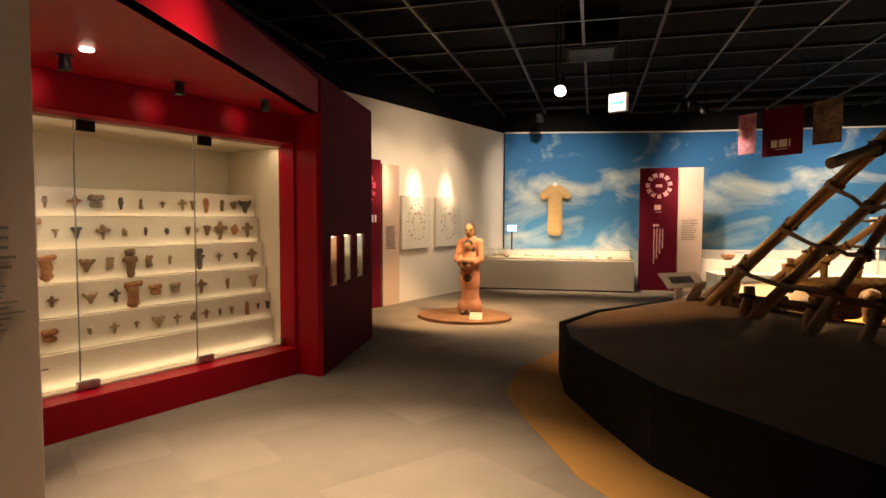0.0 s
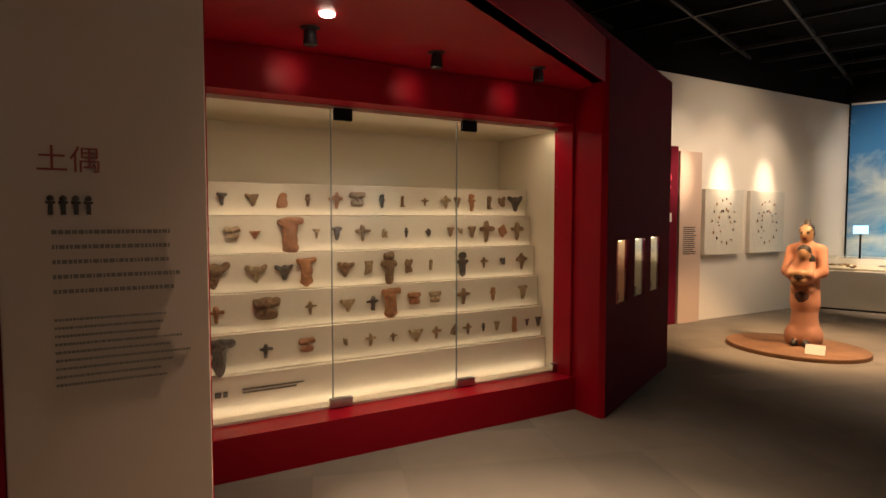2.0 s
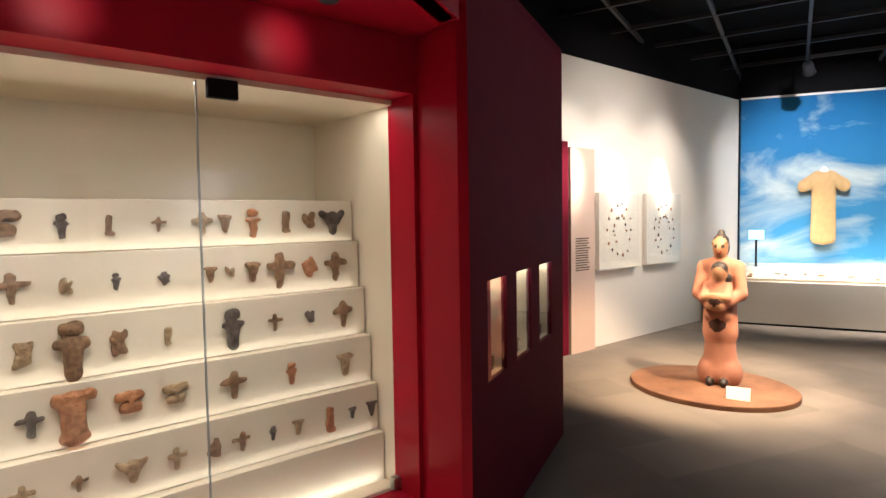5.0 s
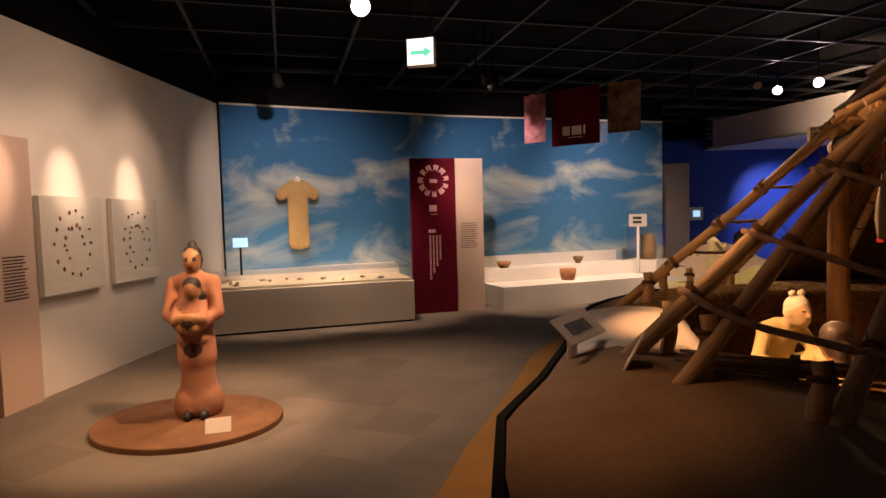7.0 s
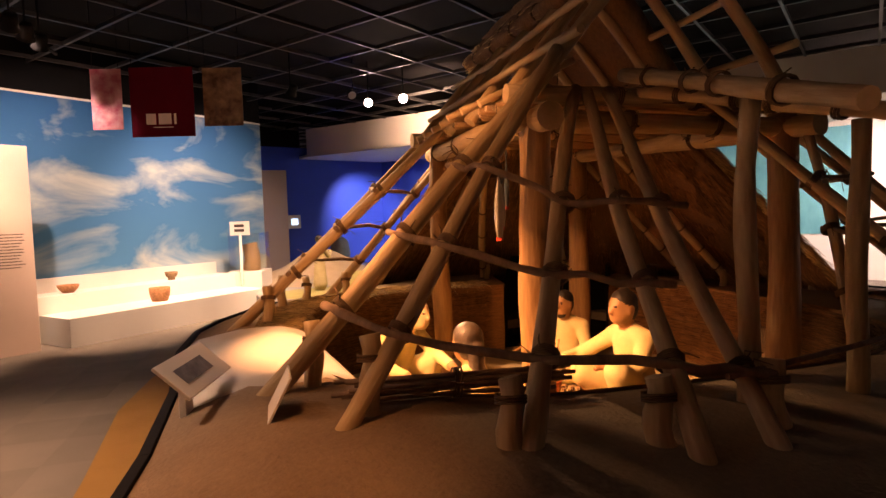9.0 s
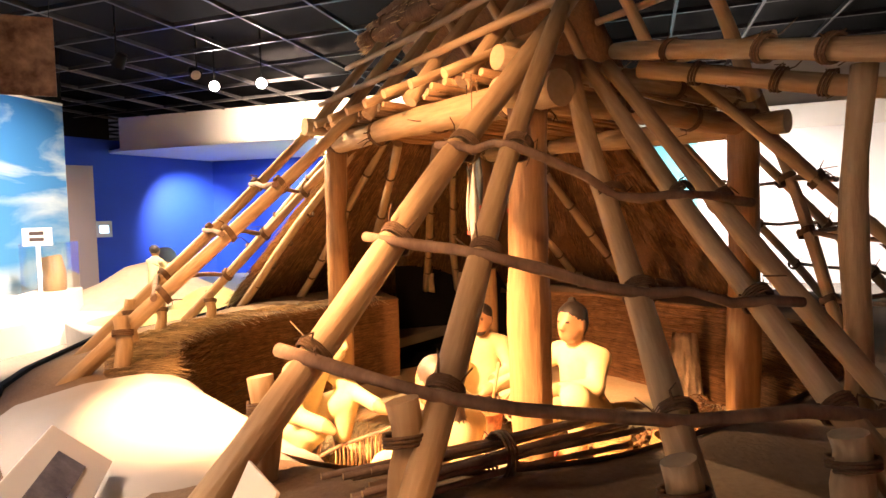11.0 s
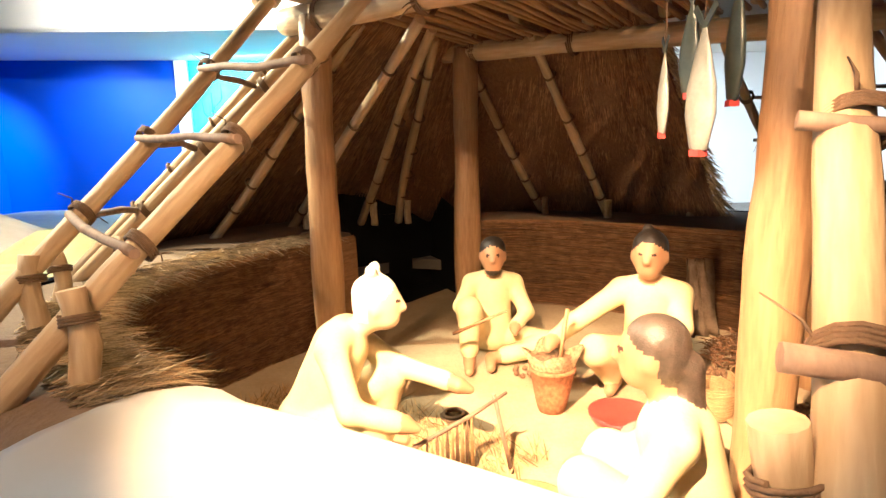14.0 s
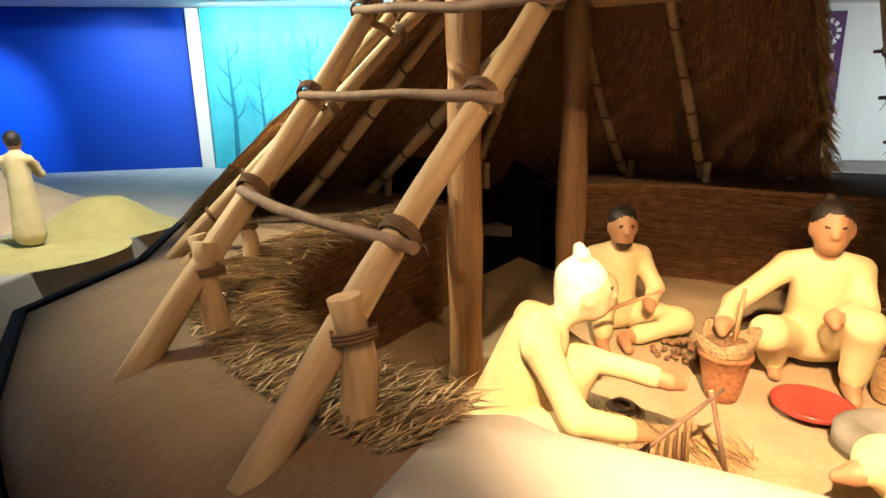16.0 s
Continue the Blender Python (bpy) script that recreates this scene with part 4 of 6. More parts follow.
robe_bm = Figure()
for s in (-1, 1):
    robe_bm.limb((s * 0.12, 0, 0.98), (s * 0.33, 0, 0.86), 0.10, 0.10, LINEN)
    robe_bm.limb((s * 0.09, 0, 0.95), (s * 0.12, 0, 0.06), 0.10, 0.09, LINEN)
robe_bm.limb((0, 0, 0.95), (0, 0, 0.06), 0.12, 0.11, LINEN)
robe_bm.limb((0, 0, 1.0), (0, 0, 1.1), 0.05, 0.05, WHITE)
m, length = run((-3.43, 12.93), (0.0, 14.88))
ob = new("robe", robe_bm.mesh("robe", 0.02, 0.03))
ob.matrix_basis = m @ pose(1.11, -0.13, 1.14) @ Matrix.Diagonal((0.80, 0.40, 0.98, 1))
tagged(ob, "ochre linen robe with short sleeves hung on the mural", "garment")

m, length = run((-0.58, 13.43), (0.565, 13.83))
board = thing("banner_board", m, "tall maroon board with a pink ring motif", "banner")
part("panel", box(0, 0.735, 0, 0.1, 0, 2.5, 0.004), MAROON, board)
ring_motif(0.37, 2.14, 0.255, -0.001, board, PINKINK, 1)
bm = bmesh.new()
bars(bm, 0.29, 0.46, 1.75, 0.10, -0.001, 1, seed=2)
block(bm, 0.31, 0.43, -0.003, -0.001, 1.60, 1.607)
bars(bm, 0.27, 0.40, 1.36, 0.055, -0.001, 1, seed=3)
for i in range(4):
    bars(bm, 0.28 + 0.055 * i, 0.31 + 0.055 * i, 1.26, 0.026, -0.001, 20 - 3 * i, 0.036, seed=20 + i, ragged=0.05)
part("print", bm, PINKINK, board, "pale print")
tp = thing("text_panel", m, "beige text panel beside the maroon board", "panel")
part("board", box(0.745, length, 0.02, 0.12, 0, 2.5, 0.004), BEIGE, tp)
bm = bmesh.new()
bars(bm, 0.82, 1.12, 1.45, 0.013, 0.019, 12, 0.036, seed=31)
part("print", bm, INK, tp, "small dark lines of print")

BA, BB = (0.62, 13.63), (3.75, 15.05)
m, length = run(BA, BB)
bench = thing("display_bench", m, "low white stepped display bench under the mural", "plinth")
part("front_step", box(0.27, length, 0, 0.75, 0, 0.37, 0.005), PLINTH, bench)
part("back_step", box(0.0, length, 0.76, 1.25, 0, 0.60, 0.005), PLINTH, bench)
part("backboard", box(0.0, length, 1.26, 1.32, 0, 0.80, 0.003), PLINTH, bench)


def vessel(name, profile, material, at, label, category="pot"):
    o = part(name, lathe(profile, 26, wobble=0.015), material, None, "", True, pose(*at))
    return tagged(o, label, category)


p = m @ Vector((0.75, 0.95, 0.601))
vessel("clay_bowl", [(0, 0), (0.07, 0), (0.12, 0.06), (0.14, 0.11), (0.125, 0.11), (0.10, 0.06), (0, 0.02)], CLAY, p, "orange clay bowl on the white step", "bowl")
p = m @ Vector((1.75, 0.4, 0.371))
vessel("clay_pot", [(0, 0), (0.11, 0), (0.14, 0.10), (0.15, 0.20), (0.135, 0.20), (0.11, 0.05), (0, 0.03)], CLAY, p, "reddish clay pot on the low white step")
p = m @ Vector((2.35, 0.98, 0.601))
vessel("clay_cup", [(0, 0), (0.06, 0), (0.05, 0.03), (0.09, 0.07), (0.10, 0.13), (0.085, 0.13), (0.07, 0.06), (0, 0.04)], BROWNCLAY, p, "small brown clay cup on the white step", "cup")

# sign stand with a glass case
st = thing("glass_case", pose(3.75, 15.9, 0, 0, 0, -35), "tall glass case holding a worn wooden piece on a white base", "showcase")
part("base", box(-0.3, 0.3, -0.3, 0.3, 0, 0.62, 0.005), PLINTH, st)
bm = box(-0.28, 0.28, -0.28, -0.275, 0.621, 1.30)
block(bm, -0.28, 0.28, 0.275, 0.28, 0.621, 1.30)
block(bm, -0.28, -0.275, -0.274, 0.274, 0.621, 1.30)
block(bm, 0.275, 0.28, -0.274, 0.274, 0.621, 1.30)
part("glass", bm, GLASS, st).visible_shadow = False
part("timber", tube([(0.03, 0, 0.621), (0.05, 0, 0.85), (0.0, 0.02, 1.1)], [0.15, 0.14, 0.13], 10), [POST, CUT], st, "worn brown timber piece")
sg = thing("sign_plate", pose(3.5, 15.55, 0, 0, 0, -35), "small white sign plate on a thin pale post", "sign")
part("post", tube([(0, 0, 0), (0, 0, 1.28)], 0.025, 8), [WHITE, WHITE], sg)
part("plate", box(-0.17, 0.17, -0.02, 0.01, 1.27, 1.51, 0.006), WHITE, sg)
part("print", box(-0.09, 0.08, -0.022, -0.0205, 1.33, 1.38), INK, sg)
part("print", box(-0.09, 0.08, -0.022, -0.0205, 1.41, 1.46), INK, sg)
pp = thing("text_panel", pose(5.42, 19.35, 0, 0, 0, -12), "tall beige text panel by the blue wall", "panel")
part("board", box(-0.32, 0.32, 0, 0.1, 0, 2.73, 0.004), BEIGE, pp)
sc = thing("wall_screen", pose(6.05, 19.75, 0, 0, 0, -10), "small white framed screen on the blue wall", "screen")
part("frame", box(-0.17, 0.17, -0.03, 0.28, 1.28, 1.62, 0.01), WHITE, sc)
part("screen", box(-0.07, 0.10, -0.032, -0.0305, 1.37, 1.53), SCREEN, sc)
m2 = pose(-2.95, 12.35, 0, 0, 0, 25)
s2 = thing("counter_screen", m2, "small lit blue screen standing on the counter", "screen")
part("stem", tube([(0, 0, 0.80), (0, 0, 1.20)], 0.015, 8), [BLACK, BLACK], s2)
part("screen", box(-0.10, 0.10, -0.02, 0.01, 1.20, 1.33, 0.005), SCREEN, s2)

# hanging cloths
ROSE = mat("rose_patterned_cloth", (0.45, 0.26, 0.28), (0.25, 0.02, 0.06), 7, 0.8, wear=0.1)
TANP = mat("tan_patterned_cloth", (0.32, 0.23, 0.17), (0.08, 0.04, 0.03), 9, 0.8, wear=0.1)
for k, (x0, x1, z0, z1, mt, lab) in enumerate(((-0.78, -0.42, 2.66, 3.38, ROSE, "rose and white patterned hanging cloth"), (-0.38, 0.38, 2.58, 3.42, MAROON, "dark maroon hanging cloth with white characters"), (0.44, 0.92, 2.72, 3.44, TANP, "tan and brown patterned hanging cloth"))):
    hc = thing("hanging_cloth", pose(1.95, 13.05, 0, 0, 0, -32), lab, "banner", "cloths hung from the ceiling")
    yo = (-0.12, 0.0, 0.16)[k]
    part("cloth", box(x0, x1, yo, yo + 0.012, z0, z1, 0.003), mt, hc)
    for x in (x0 + 0.03, x1 - 0.03):
        part("cord", tube([(x, yo + 0.006, z1 - 0.01), (x, yo + 0.006, 4.25)], 0.004, 5), [BLACK, BLACK], hc)
    if k == 1:
        bm = bmesh.new()
        bars(bm, -0.2, 0.2, 2.86, 0.13, -0.001, 1, seed=44)
        block(bm, -0.12, 0.12, -0.003, -0.001, 2.69, 2.70)
        part("print", bm, WHITEINK, hc, "white brushed characters")

# exit sign and ceiling lamps
ex = thing("exit_sign", pose(-0.03, 10.04, 0, 0, 0, -8), "lit white exit sign with a green arrow hung from the ceiling", "sign")
part("case", box(-0.145, 0.145, 0, 0.08, 3.08, 3.36, 0.008), WHITE, ex)
part("face", box(-0.132, 0.132, -0.004, -0.001, 3.093, 3.347), SIGN, ex)
bm = box(-0.10, 0.04, -0.008, -0.0045, 3.19, 3.23)
a, b, c = (bm.verts.new((0.04, -0.007, 3.27)), bm.verts.new((0.04, -0.007, 3.15)), bm.verts.new((0.12, -0.007, 3.21)))
bm.faces.new((a, b, c))
part("arrow", bm, SIGNGREEN, ex, "green arrow")
for x in (-0.12, 0.12):
    part("hanger", tube([(x, 0.04, 3.36), (x, 0.04, 4.25)], 0.008, 6), [BLACK, BLACK], ex)


def ceiling_lamp(eye, target, lit, label):
    """A track spotlight: stem, yoke and a flared can with its lens."""
    lp = thing("ceiling_spotlight", Matrix.Translation(eye), label, "lamp", "track spotlights")
    way = (Vector(target) - Vector(eye)).normalized()
    mm = way.to_track_quat("-Z", "Y").to_matrix().to_4x4()
    part("can", lathe([(0, 0.16), (0.055, 0.16), (0.065, 0.12), (0.065, 0.05), (0.085, 0.0), (0.075, 0.0), (0.06, 0.04), (0, 0.045)], 20), BLACK, lp, "", True, mm @ pose(0, 0, 0.03))
    part("lens", lathe([(0, 0.0), (0.068, 0.0), (0.068, 0.006), (0, 0.006)], 20), BULB if lit else STEEL, lp, "lit lens" if lit else "", False, mm @ pose(0, 0, 0.035))
    part("stem", tube([(0, 0, 0.1), (0, 0, 4.25 - eye[2])], 0.012, 6), [BLACK, BLACK], lp)


ceiling_lamp((-0.3, 8.46, 3.13), (0.9, 3.0, 1.2), True, "lit white spotlight facing the entrance")
ceiling_lamp((-0.42, 8.62, 3.2), (-1.75, 8.55, 1.0), False, "spotlight aimed at the statue")
ceiling_lamp((5.54, 14.49, 3.53), (0.6, 6.0, 1.2), True, "bright lit spotlight under the black grid")
ceiling_lamp((5.72, 13.6, 3.46), (0.6, 6.2, 1.2), True, "bright lit spotlight under the black grid")
ceiling_lamp((5.1, 14.2, 3.55), (4.6, 9.6, 0.2), False, "black spotlight under the grid")
for x, y in ((0.5, 12.2), (0.62, 12.5), (0.74, 12.8), (-2.2, 12.1), (3.9, 13.9)):
    ceiling_lamp((x, y, 3.4), (x - 0.3, y + 2.5, 0.8), False, "black track spotlight aimed at the mural")
structure(part("lamp_track", tube([(0.35, 11.8, 3.5), (0.9, 13.3, 3.5)], 0.02, 6), [BLACK, BLACK]), "black lamp track under the grid", "trim")
vent = thing("ceiling_vent", pose(-0.15, 9.2, 3.77, 0, 0, 20), "dark slatted air vent in the ceiling", "vent")
part("frame", box(-0.35, 0.35, -0.35, 0.35, 0.0, 0.48), BLACK, vent)
for i in range(7):
    part("slat", box(-0.3, 0.3, -0.28 + 0.09 * i, -0.24 + 0.09 * i, -0.02, -0.001), GRID, vent)

# ---- platform of the pit dwelling ----
MIDDLE = CENTRE - 0.2 * U
TURN = math.degrees(math.atan2(U.y, U.x))


def radius_out(a):
    """How far the platform's outline lies from the centre in the direction a."""
    d, best = Vector((math.cos(a), math.sin(a))), 0
    n = len(OUTLINE)
    for i in range(n):
        p, q = Vector(OUTLINE[i]) - MIDDLE, Vector(OUTLINE[(i + 1) % n]) - MIDDLE
        e = q - p
        det = d.x * -e.y + d.y * e.x
        if abs(det) < 1e-9:
            continue
        t = (p.x * -e.y + p.y * e.x) / det
        s = (d.x * p.y - d.y * p.x) / det
        if -1e-6 <= s <= 1 + 1e-6 and t > best:
            best = t
    return best


def pit_point(d, grow=0.0, z=0.0):
    """A point of the pit's rounded edge at d degrees, in the plan's own axes."""
    c, s = math.cos(radians(d)), math.sin(radians(d))
    r = (abs(c / 2.36) ** 3 + abs(s / 2.26) ** 3) ** (-1 / 3) + grow
    return at_uv(-0.2 + r * c, r * s, z)


def tangent(d):
    return (pit_point(d + 0.5) - pit_point(d - 0.5)).normalized()


def floor_z(u):
    return -0.32


platform = thing("platform", pose(0, 0, 0), "low black-sided platform with a mound of brown earth", "platform")
n = len(OUTLINE)
for i in range(n):
    a, b = OUTLINE[(i + 1) % n], OUTLINE[i]
    m, length = run(a, b)
    part("side_panel", box(0.0, length, -0.02, 0.03, 0, 0.475, 0.003), BLACK, platform, matrix=m)
K = 144
PHI0, PHI1 = 46, 79
bm = bmesh.new()
rings = []
for s in (0.0, 0.12, 0.3, 0.5, 0.7, 0.85, 0.95, 1.0):
    ringv = []
    for i in range(K):
        a = 2 * math.pi * i / K
        ro = radius_out(a) - 0.03
        ri = (pit_point(math.degrees(a) - TURN).to_2d() - MIDDLE).length
        r = ro + (ri - ro) * s
        x, y = MIDDLE.x + r * math.cos(a), MIDDLE.y + r * math.sin(a)
        z = 0.455 + 0.13 * min(1, s / 0.45) - (0.03 if s == 1.0 else 0) + (0.03 * noise.noise(Vector((x * 1.3, y * 1.3, 0))) if 0 < s < 1 else 0)
        ringv.append(bm.verts.new((x, y, z)))
    rings.append(ringv)
for r0, r1 in zip(rings, rings[1:]):
    for i in range(K):
        inner = r0 in rings[3:]
        if not (inner and PHI0 < (math.degrees(2 * math.pi * i / K) - TURN) % 360 < PHI1 - 2):
            bm.faces.new((r0[i], r0[(i + 1) % K], r1[(i + 1) % K], r1[i]))
bmesh.ops.recalc_face_normals(bm, faces=bm.faces)
part("earth", bm, EARTH, platform, "packed brown earth surface", True)

# pit
bm = bmesh.new()
rows_v = []
steps = [PHI1 + (360 - (PHI1 - PHI0)) * i / 110 for i in range(111)]
for f, push in ((0.0, 0.0), (0.04, -0.035), (0.3, -0.06), (0.65, -0.05), (1.0, -0.02)):
    rv = []
    for d in steps:
        p = pit_point(d, push, 0.575 + (floor_z(0) - 0.575) * f)
        p += Vector((noise.noise(p * 3.0), noise.noise(p * 3.0 + Vector((9, 0, 0))), 0)) * 0.02
        rv.append(bm.verts.new(p))
    rows_v.append(rv)
for r0, r1 in zip(rows_v, rows_v[1:]):
    for i in range(len(r0) - 1):
        bm.faces.new((r0[i], r0[i + 1], r1[i + 1], r1[i]))
bmesh.ops.recalc_face_normals(bm, faces=bm.faces)
bmesh.ops.reverse_faces(bm, faces=bm.faces)
part("pit_wall", bm, MATWALL, platform, "pit side lined with brown reed matting", True)
bm = bmesh.new()
grid = [[bm.verts.new(at_uv(-2.7 + 5.0 * i / 24, -2.45 + 4.9 * j / 24, floor_z(0) + 0.015 * noise.noise(Vector((i * 0.7, j * 0.7, 3))))) for j in range(25)] for i in range(25)]
for i in range(24):
    for j in range(24):
        bm.faces.new((grid[i][j], grid[i + 1][j], grid[i + 1][j + 1], grid[i][j + 1]))
part("pit_floor", bm, PITEARTH, platform, "trodden pale brown pit floor", True)
# entrance passage: plain black sheets stand in for the shade inside
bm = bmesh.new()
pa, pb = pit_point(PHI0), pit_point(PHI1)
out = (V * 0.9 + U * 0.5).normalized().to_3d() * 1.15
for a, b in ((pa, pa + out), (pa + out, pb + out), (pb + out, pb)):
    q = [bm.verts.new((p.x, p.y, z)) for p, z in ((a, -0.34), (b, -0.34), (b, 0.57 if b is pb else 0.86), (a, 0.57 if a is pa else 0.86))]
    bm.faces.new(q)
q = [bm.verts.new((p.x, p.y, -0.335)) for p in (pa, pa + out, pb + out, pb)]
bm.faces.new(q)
part("passage", bm, BLACK, platform, "entrance passage, its shade painted as black sheets")

rnd = random.Random(5)


def rim_straw():
    for _ in range(3600):
        d = rnd.uniform(PHI1 + 6, 172) if rnd.random() < 0.5 else rnd.uniform(128, 173)
        r = rnd.uniform(-0.02, 0.30)
        p = pit_point(d, r, 0.585 + rnd.uniform(0, 0.035))
        inn = (pit_point(d) - pit_point(d, 1)).normalized()
        tip = p + inn * rnd.uniform(0.06, 0.24) + tangent(d) * rnd.uniform(-0.10, 0.10) + Vector((0, 0, rnd.uniform(-0.10, 0.01) if r < 0.12 else rnd.uniform(-0.01, 0.015)))
        yield p, tip, 0.01


strands("rim_straw", rim_straw(), platform, PALESTRAW, 0.0036, "loose golden straw along the pit edge")


def wall_straw():
    for _ in range(9000):
        d = rnd.uniform(PHI1 + 5, 170)
        p = pit_point(d, rnd.uniform(-0.115, -0.07), 0.57 + (floor_z(0) - 0.57) * rnd.random())
        yield p, p + tangent(d) * rnd.uniform(0.18, 0.5) * (1 if d < 100 else -1 if d > 155 else rnd.choice((-1, 1))) + Vector((0, 0, rnd.gauss(-0.02, 0.035))), rnd.uniform(-0.01, 0.012)


strands("mat_straw", wall_straw(), platform, DARKSTRAW, 0.0045, "brown straw of the lining mats")


def east_straw():
    for _ in range(8000):
        d = rnd.uniform(-62, PHI0 - 7)
        p = pit_point(d, rnd.uniform(-0.105, -0.065), floor_z(0) + 0.03 * rnd.randrange(30) + rnd.gauss(0, 0.006))
        yield p, p + tangent(d) * rnd.uniform(0.15, 0.4) + Vector((0, 0, rnd.gauss(0, 0.008))), 0.0


strands("mat_straw", east_straw(), platform, DARKSTRAW, 0.005, "level brown reeds of the lining mats")


def floor_straw():
    for _ in range(2600):
        u, v = rnd.uniform(-2.1, -0.85), rnd.uniform(-0.3, 1.6)
        p = at_uv(u, v, floor_z(u) + rnd.uniform(0.012, 0.03))
        a = rnd.gauss(0.5, 0.35)
        yield p, p + Vector((math.cos(a), math.sin(a), rnd.uniform(-0.02, 0.03))) * rnd.uniform(0.12, 0.35), 0.005


strands("floor_straw", floor_straw(), platform, STRAW, 0.004, "loose straw strewn on the pit floor")

# white apron board and its labels
apron = thing("apron_board", pose(0, 0, 0), "smooth grey-white sloping board between rim and pit", "board")
bm = bmesh.new()
prof = [((1.53, 10.26, 0.48), (1.20, 8.60, 0.475)), ((1.78, 10.21, 0.575), (1.50, 8.50, 0.575)), ((2.12, 10.15, 0.60), (1.75, 8.42, 0.59)), ((2.38, 10.09, 0.565), (2.02, 8.38, 0.55)), ((2.52, 10.02, 0.46), (2.22, 8.40, 0.45)), ((2.545, 9.98, 0.41), (2.25, 8.40, 0.40)), ((2.55, 9.97, -0.31), (2.26, 8.42, -0.31))]
gridv = [[bm.verts.new(Vector(a).lerp(Vector(b), t / 8) + Vector((0, 0, 0.02 * math.sin(math.pi * t / 8)))) for t in range(9)] for a, b in prof]
for r0, r1 in zip(gridv, gridv[1:]):
    for i in range(8):
        bm.faces.new((r0[i], r1[i], r1[i + 1], r0[i + 1]))
bmesh.ops.recalc_face_normals(bm, faces=bm.faces)
ext = bmesh.ops.extrude_face_region(bm, geom=list(bm.faces))
bmesh.ops.translate(bm, vec=(0, 0, -0.03), verts=[v for v in ext["geom"] if isinstance(v, bmesh.types.BMVert)])
bmesh.ops.recalc_face_normals(bm, faces=bm.faces)
bmesh.ops.subdivide_edges(bm, edges=list(bm.edges), cuts=1, smooth=0.6, use_grid_fill=True)
part("sheet", bm, mat("grey_white_board", (0.45, 0.43, 0.40), (0.41, 0.39, 0.36), 2, 0.6), apron, smooth=True)
lect = thing("caption_stand", pose(1.25, 8.52, 0.475, 0, 0, 57), "white tilted caption plate on a small stand", "sign")
part("stand", box(-0.05, 0.05, 0.03, 0.07, -0.02, 0.27, 0.005), WHITE, lect)
part("plate", box(-0.30, 0.30, -0.12, 0.12, 0, 0.018, 0.004), PLINTH, lect, matrix=pose(0, 0, 0.25, 42))
part("picture", box(-0.20, 0.15, -0.05, 0.05, 0.0185, 0.0205), mat("printed_picture", (0.16, 0.15, 0.17), (0.03, 0.03, 0.04), 18, 0.5), lect, "dark printed picture", matrix=pose(0, 0, 0.25, 42))
l2 = thing("caption_plate", pose(1.46, 7.95, 0.57, 0, 0, 252), "small white caption plate leaning in the earth", "sign")
part("plate", box(-0.13, 0.13, -0.006, 0.006, -0.02, 0.24, 0.003), PLINTH, l2, matrix=pose(0, 0, 0, -28))

# ---- pit dwelling ----
hut = thing("pit_dwelling", pose(0, 0, 0), "timber frame of a pit dwelling, partly thatched with brown straw", "hut")
P1, P2, P3, P4 = (3.357, 8.05), (4.32, 10.585), (6.01, 10.085), (5.306, 7.372)
for i, (p, r) in enumerate(((P1, 0.110), (P2, 0.102), (P3, 0.116), (P4, 0.112))):
    u = (Vector(p) - CENTRE).dot(U)
    pole("post", (*p, floor_z(u) - 0.05), (p[0], p[1], 2.20), r * 1.1, r * 0.92, POST, hut, 0.008, 10 + i, 16, "thick brown upright post")


def ext(a, b, k0, k1, z0, z1):
    a, b = Vector(a), Vector(b)
    d = (b - a).normalized()
    p, q = a - d * k0, b + d * k1
    return (p.x, p.y, z0), (q.x, q.y, z1)


for i, (a, b, k0, k1, z0, z1, r) in enumerate(((P1, P2, 0.25, 0.3, 2.12, 2.21, 0.09), (P4, P3, 0.3, 0.3, 2.09, 2.18, 0.082), (P2, P3, 0.3, 0.3, 2.34, 2.34, 0.07), (P1, P4, 0.2, 0.35, 2.13, 2.10, 0.075), (P1, P4, 0.2, 0.1, 2.30, 2.28, 0.06))):
    q0, q1 = ext(a, b, k0, k1, z0, z1)
    pole("beam", q0, q1, r * 1.05, r * 0.95, WOOD, hut, 0.01, 20 + i, 14, "long peeled beam")
    d = Vector(q1) - Vector(q0)
    for t in (0.12, 0.35, 0.62, 0.88):
        binding(Vector(q0) + d * t, d, r + 0.004, hut, 3, 0.05, True, i * 10 + int(t * 100))
# sloping porch beams on their own thin posts
for i, (a, b, r) in enumerate((((3.99, 7.80, 2.44), (2.71, 5.90, 1.835), 0.047), ((3.99, 7.66, 2.31), (3.80, 6.10, 1.90), 0.05))):
    pole("porch_beam", a, b, r, r * 0.9, WOOD, hut, 0.008, 560 + i, 12, "peeled beam sloping down over the entrance side")
    d = Vector(b) - Vector(a)
    for t in (0.2, 0.45, 0.58, 0.8):
        binding(Vector(a) + d * t, d, r + 0.003, hut, 3, 0.05, True, 570 + int(t * 100))
for i, (x, y, z1) in enumerate(((3.34, 6.61, 2.03), (3.90, 6.37, 1.92))):
    pole("porch_post", (x, y, 0.52), (x + 0.01, y, z1), 0.052, 0.044, WOOD, hut, 0.012, 580 + i, 12, "thin crooked upright porch post")

def rafter(foot, top, r0, r1, seed, over=0.25, levels=(1.05, 1.40, 1.80)):
    f, t = Vector(foot), Vector(top)
    d = (t - f).normalized()
    pole("rafter", f - d * 0.05, t + d * over, r0 * 0.74, r1 * 0.74, WOOD, hut, 0.012, seed, 12, "peeled slanting rafter pole")
    return f, d, r0 * 0.72


def at_height(fd, z):
    f, d, _ = fd
    return f + d * ((z - f.z) / d.z)


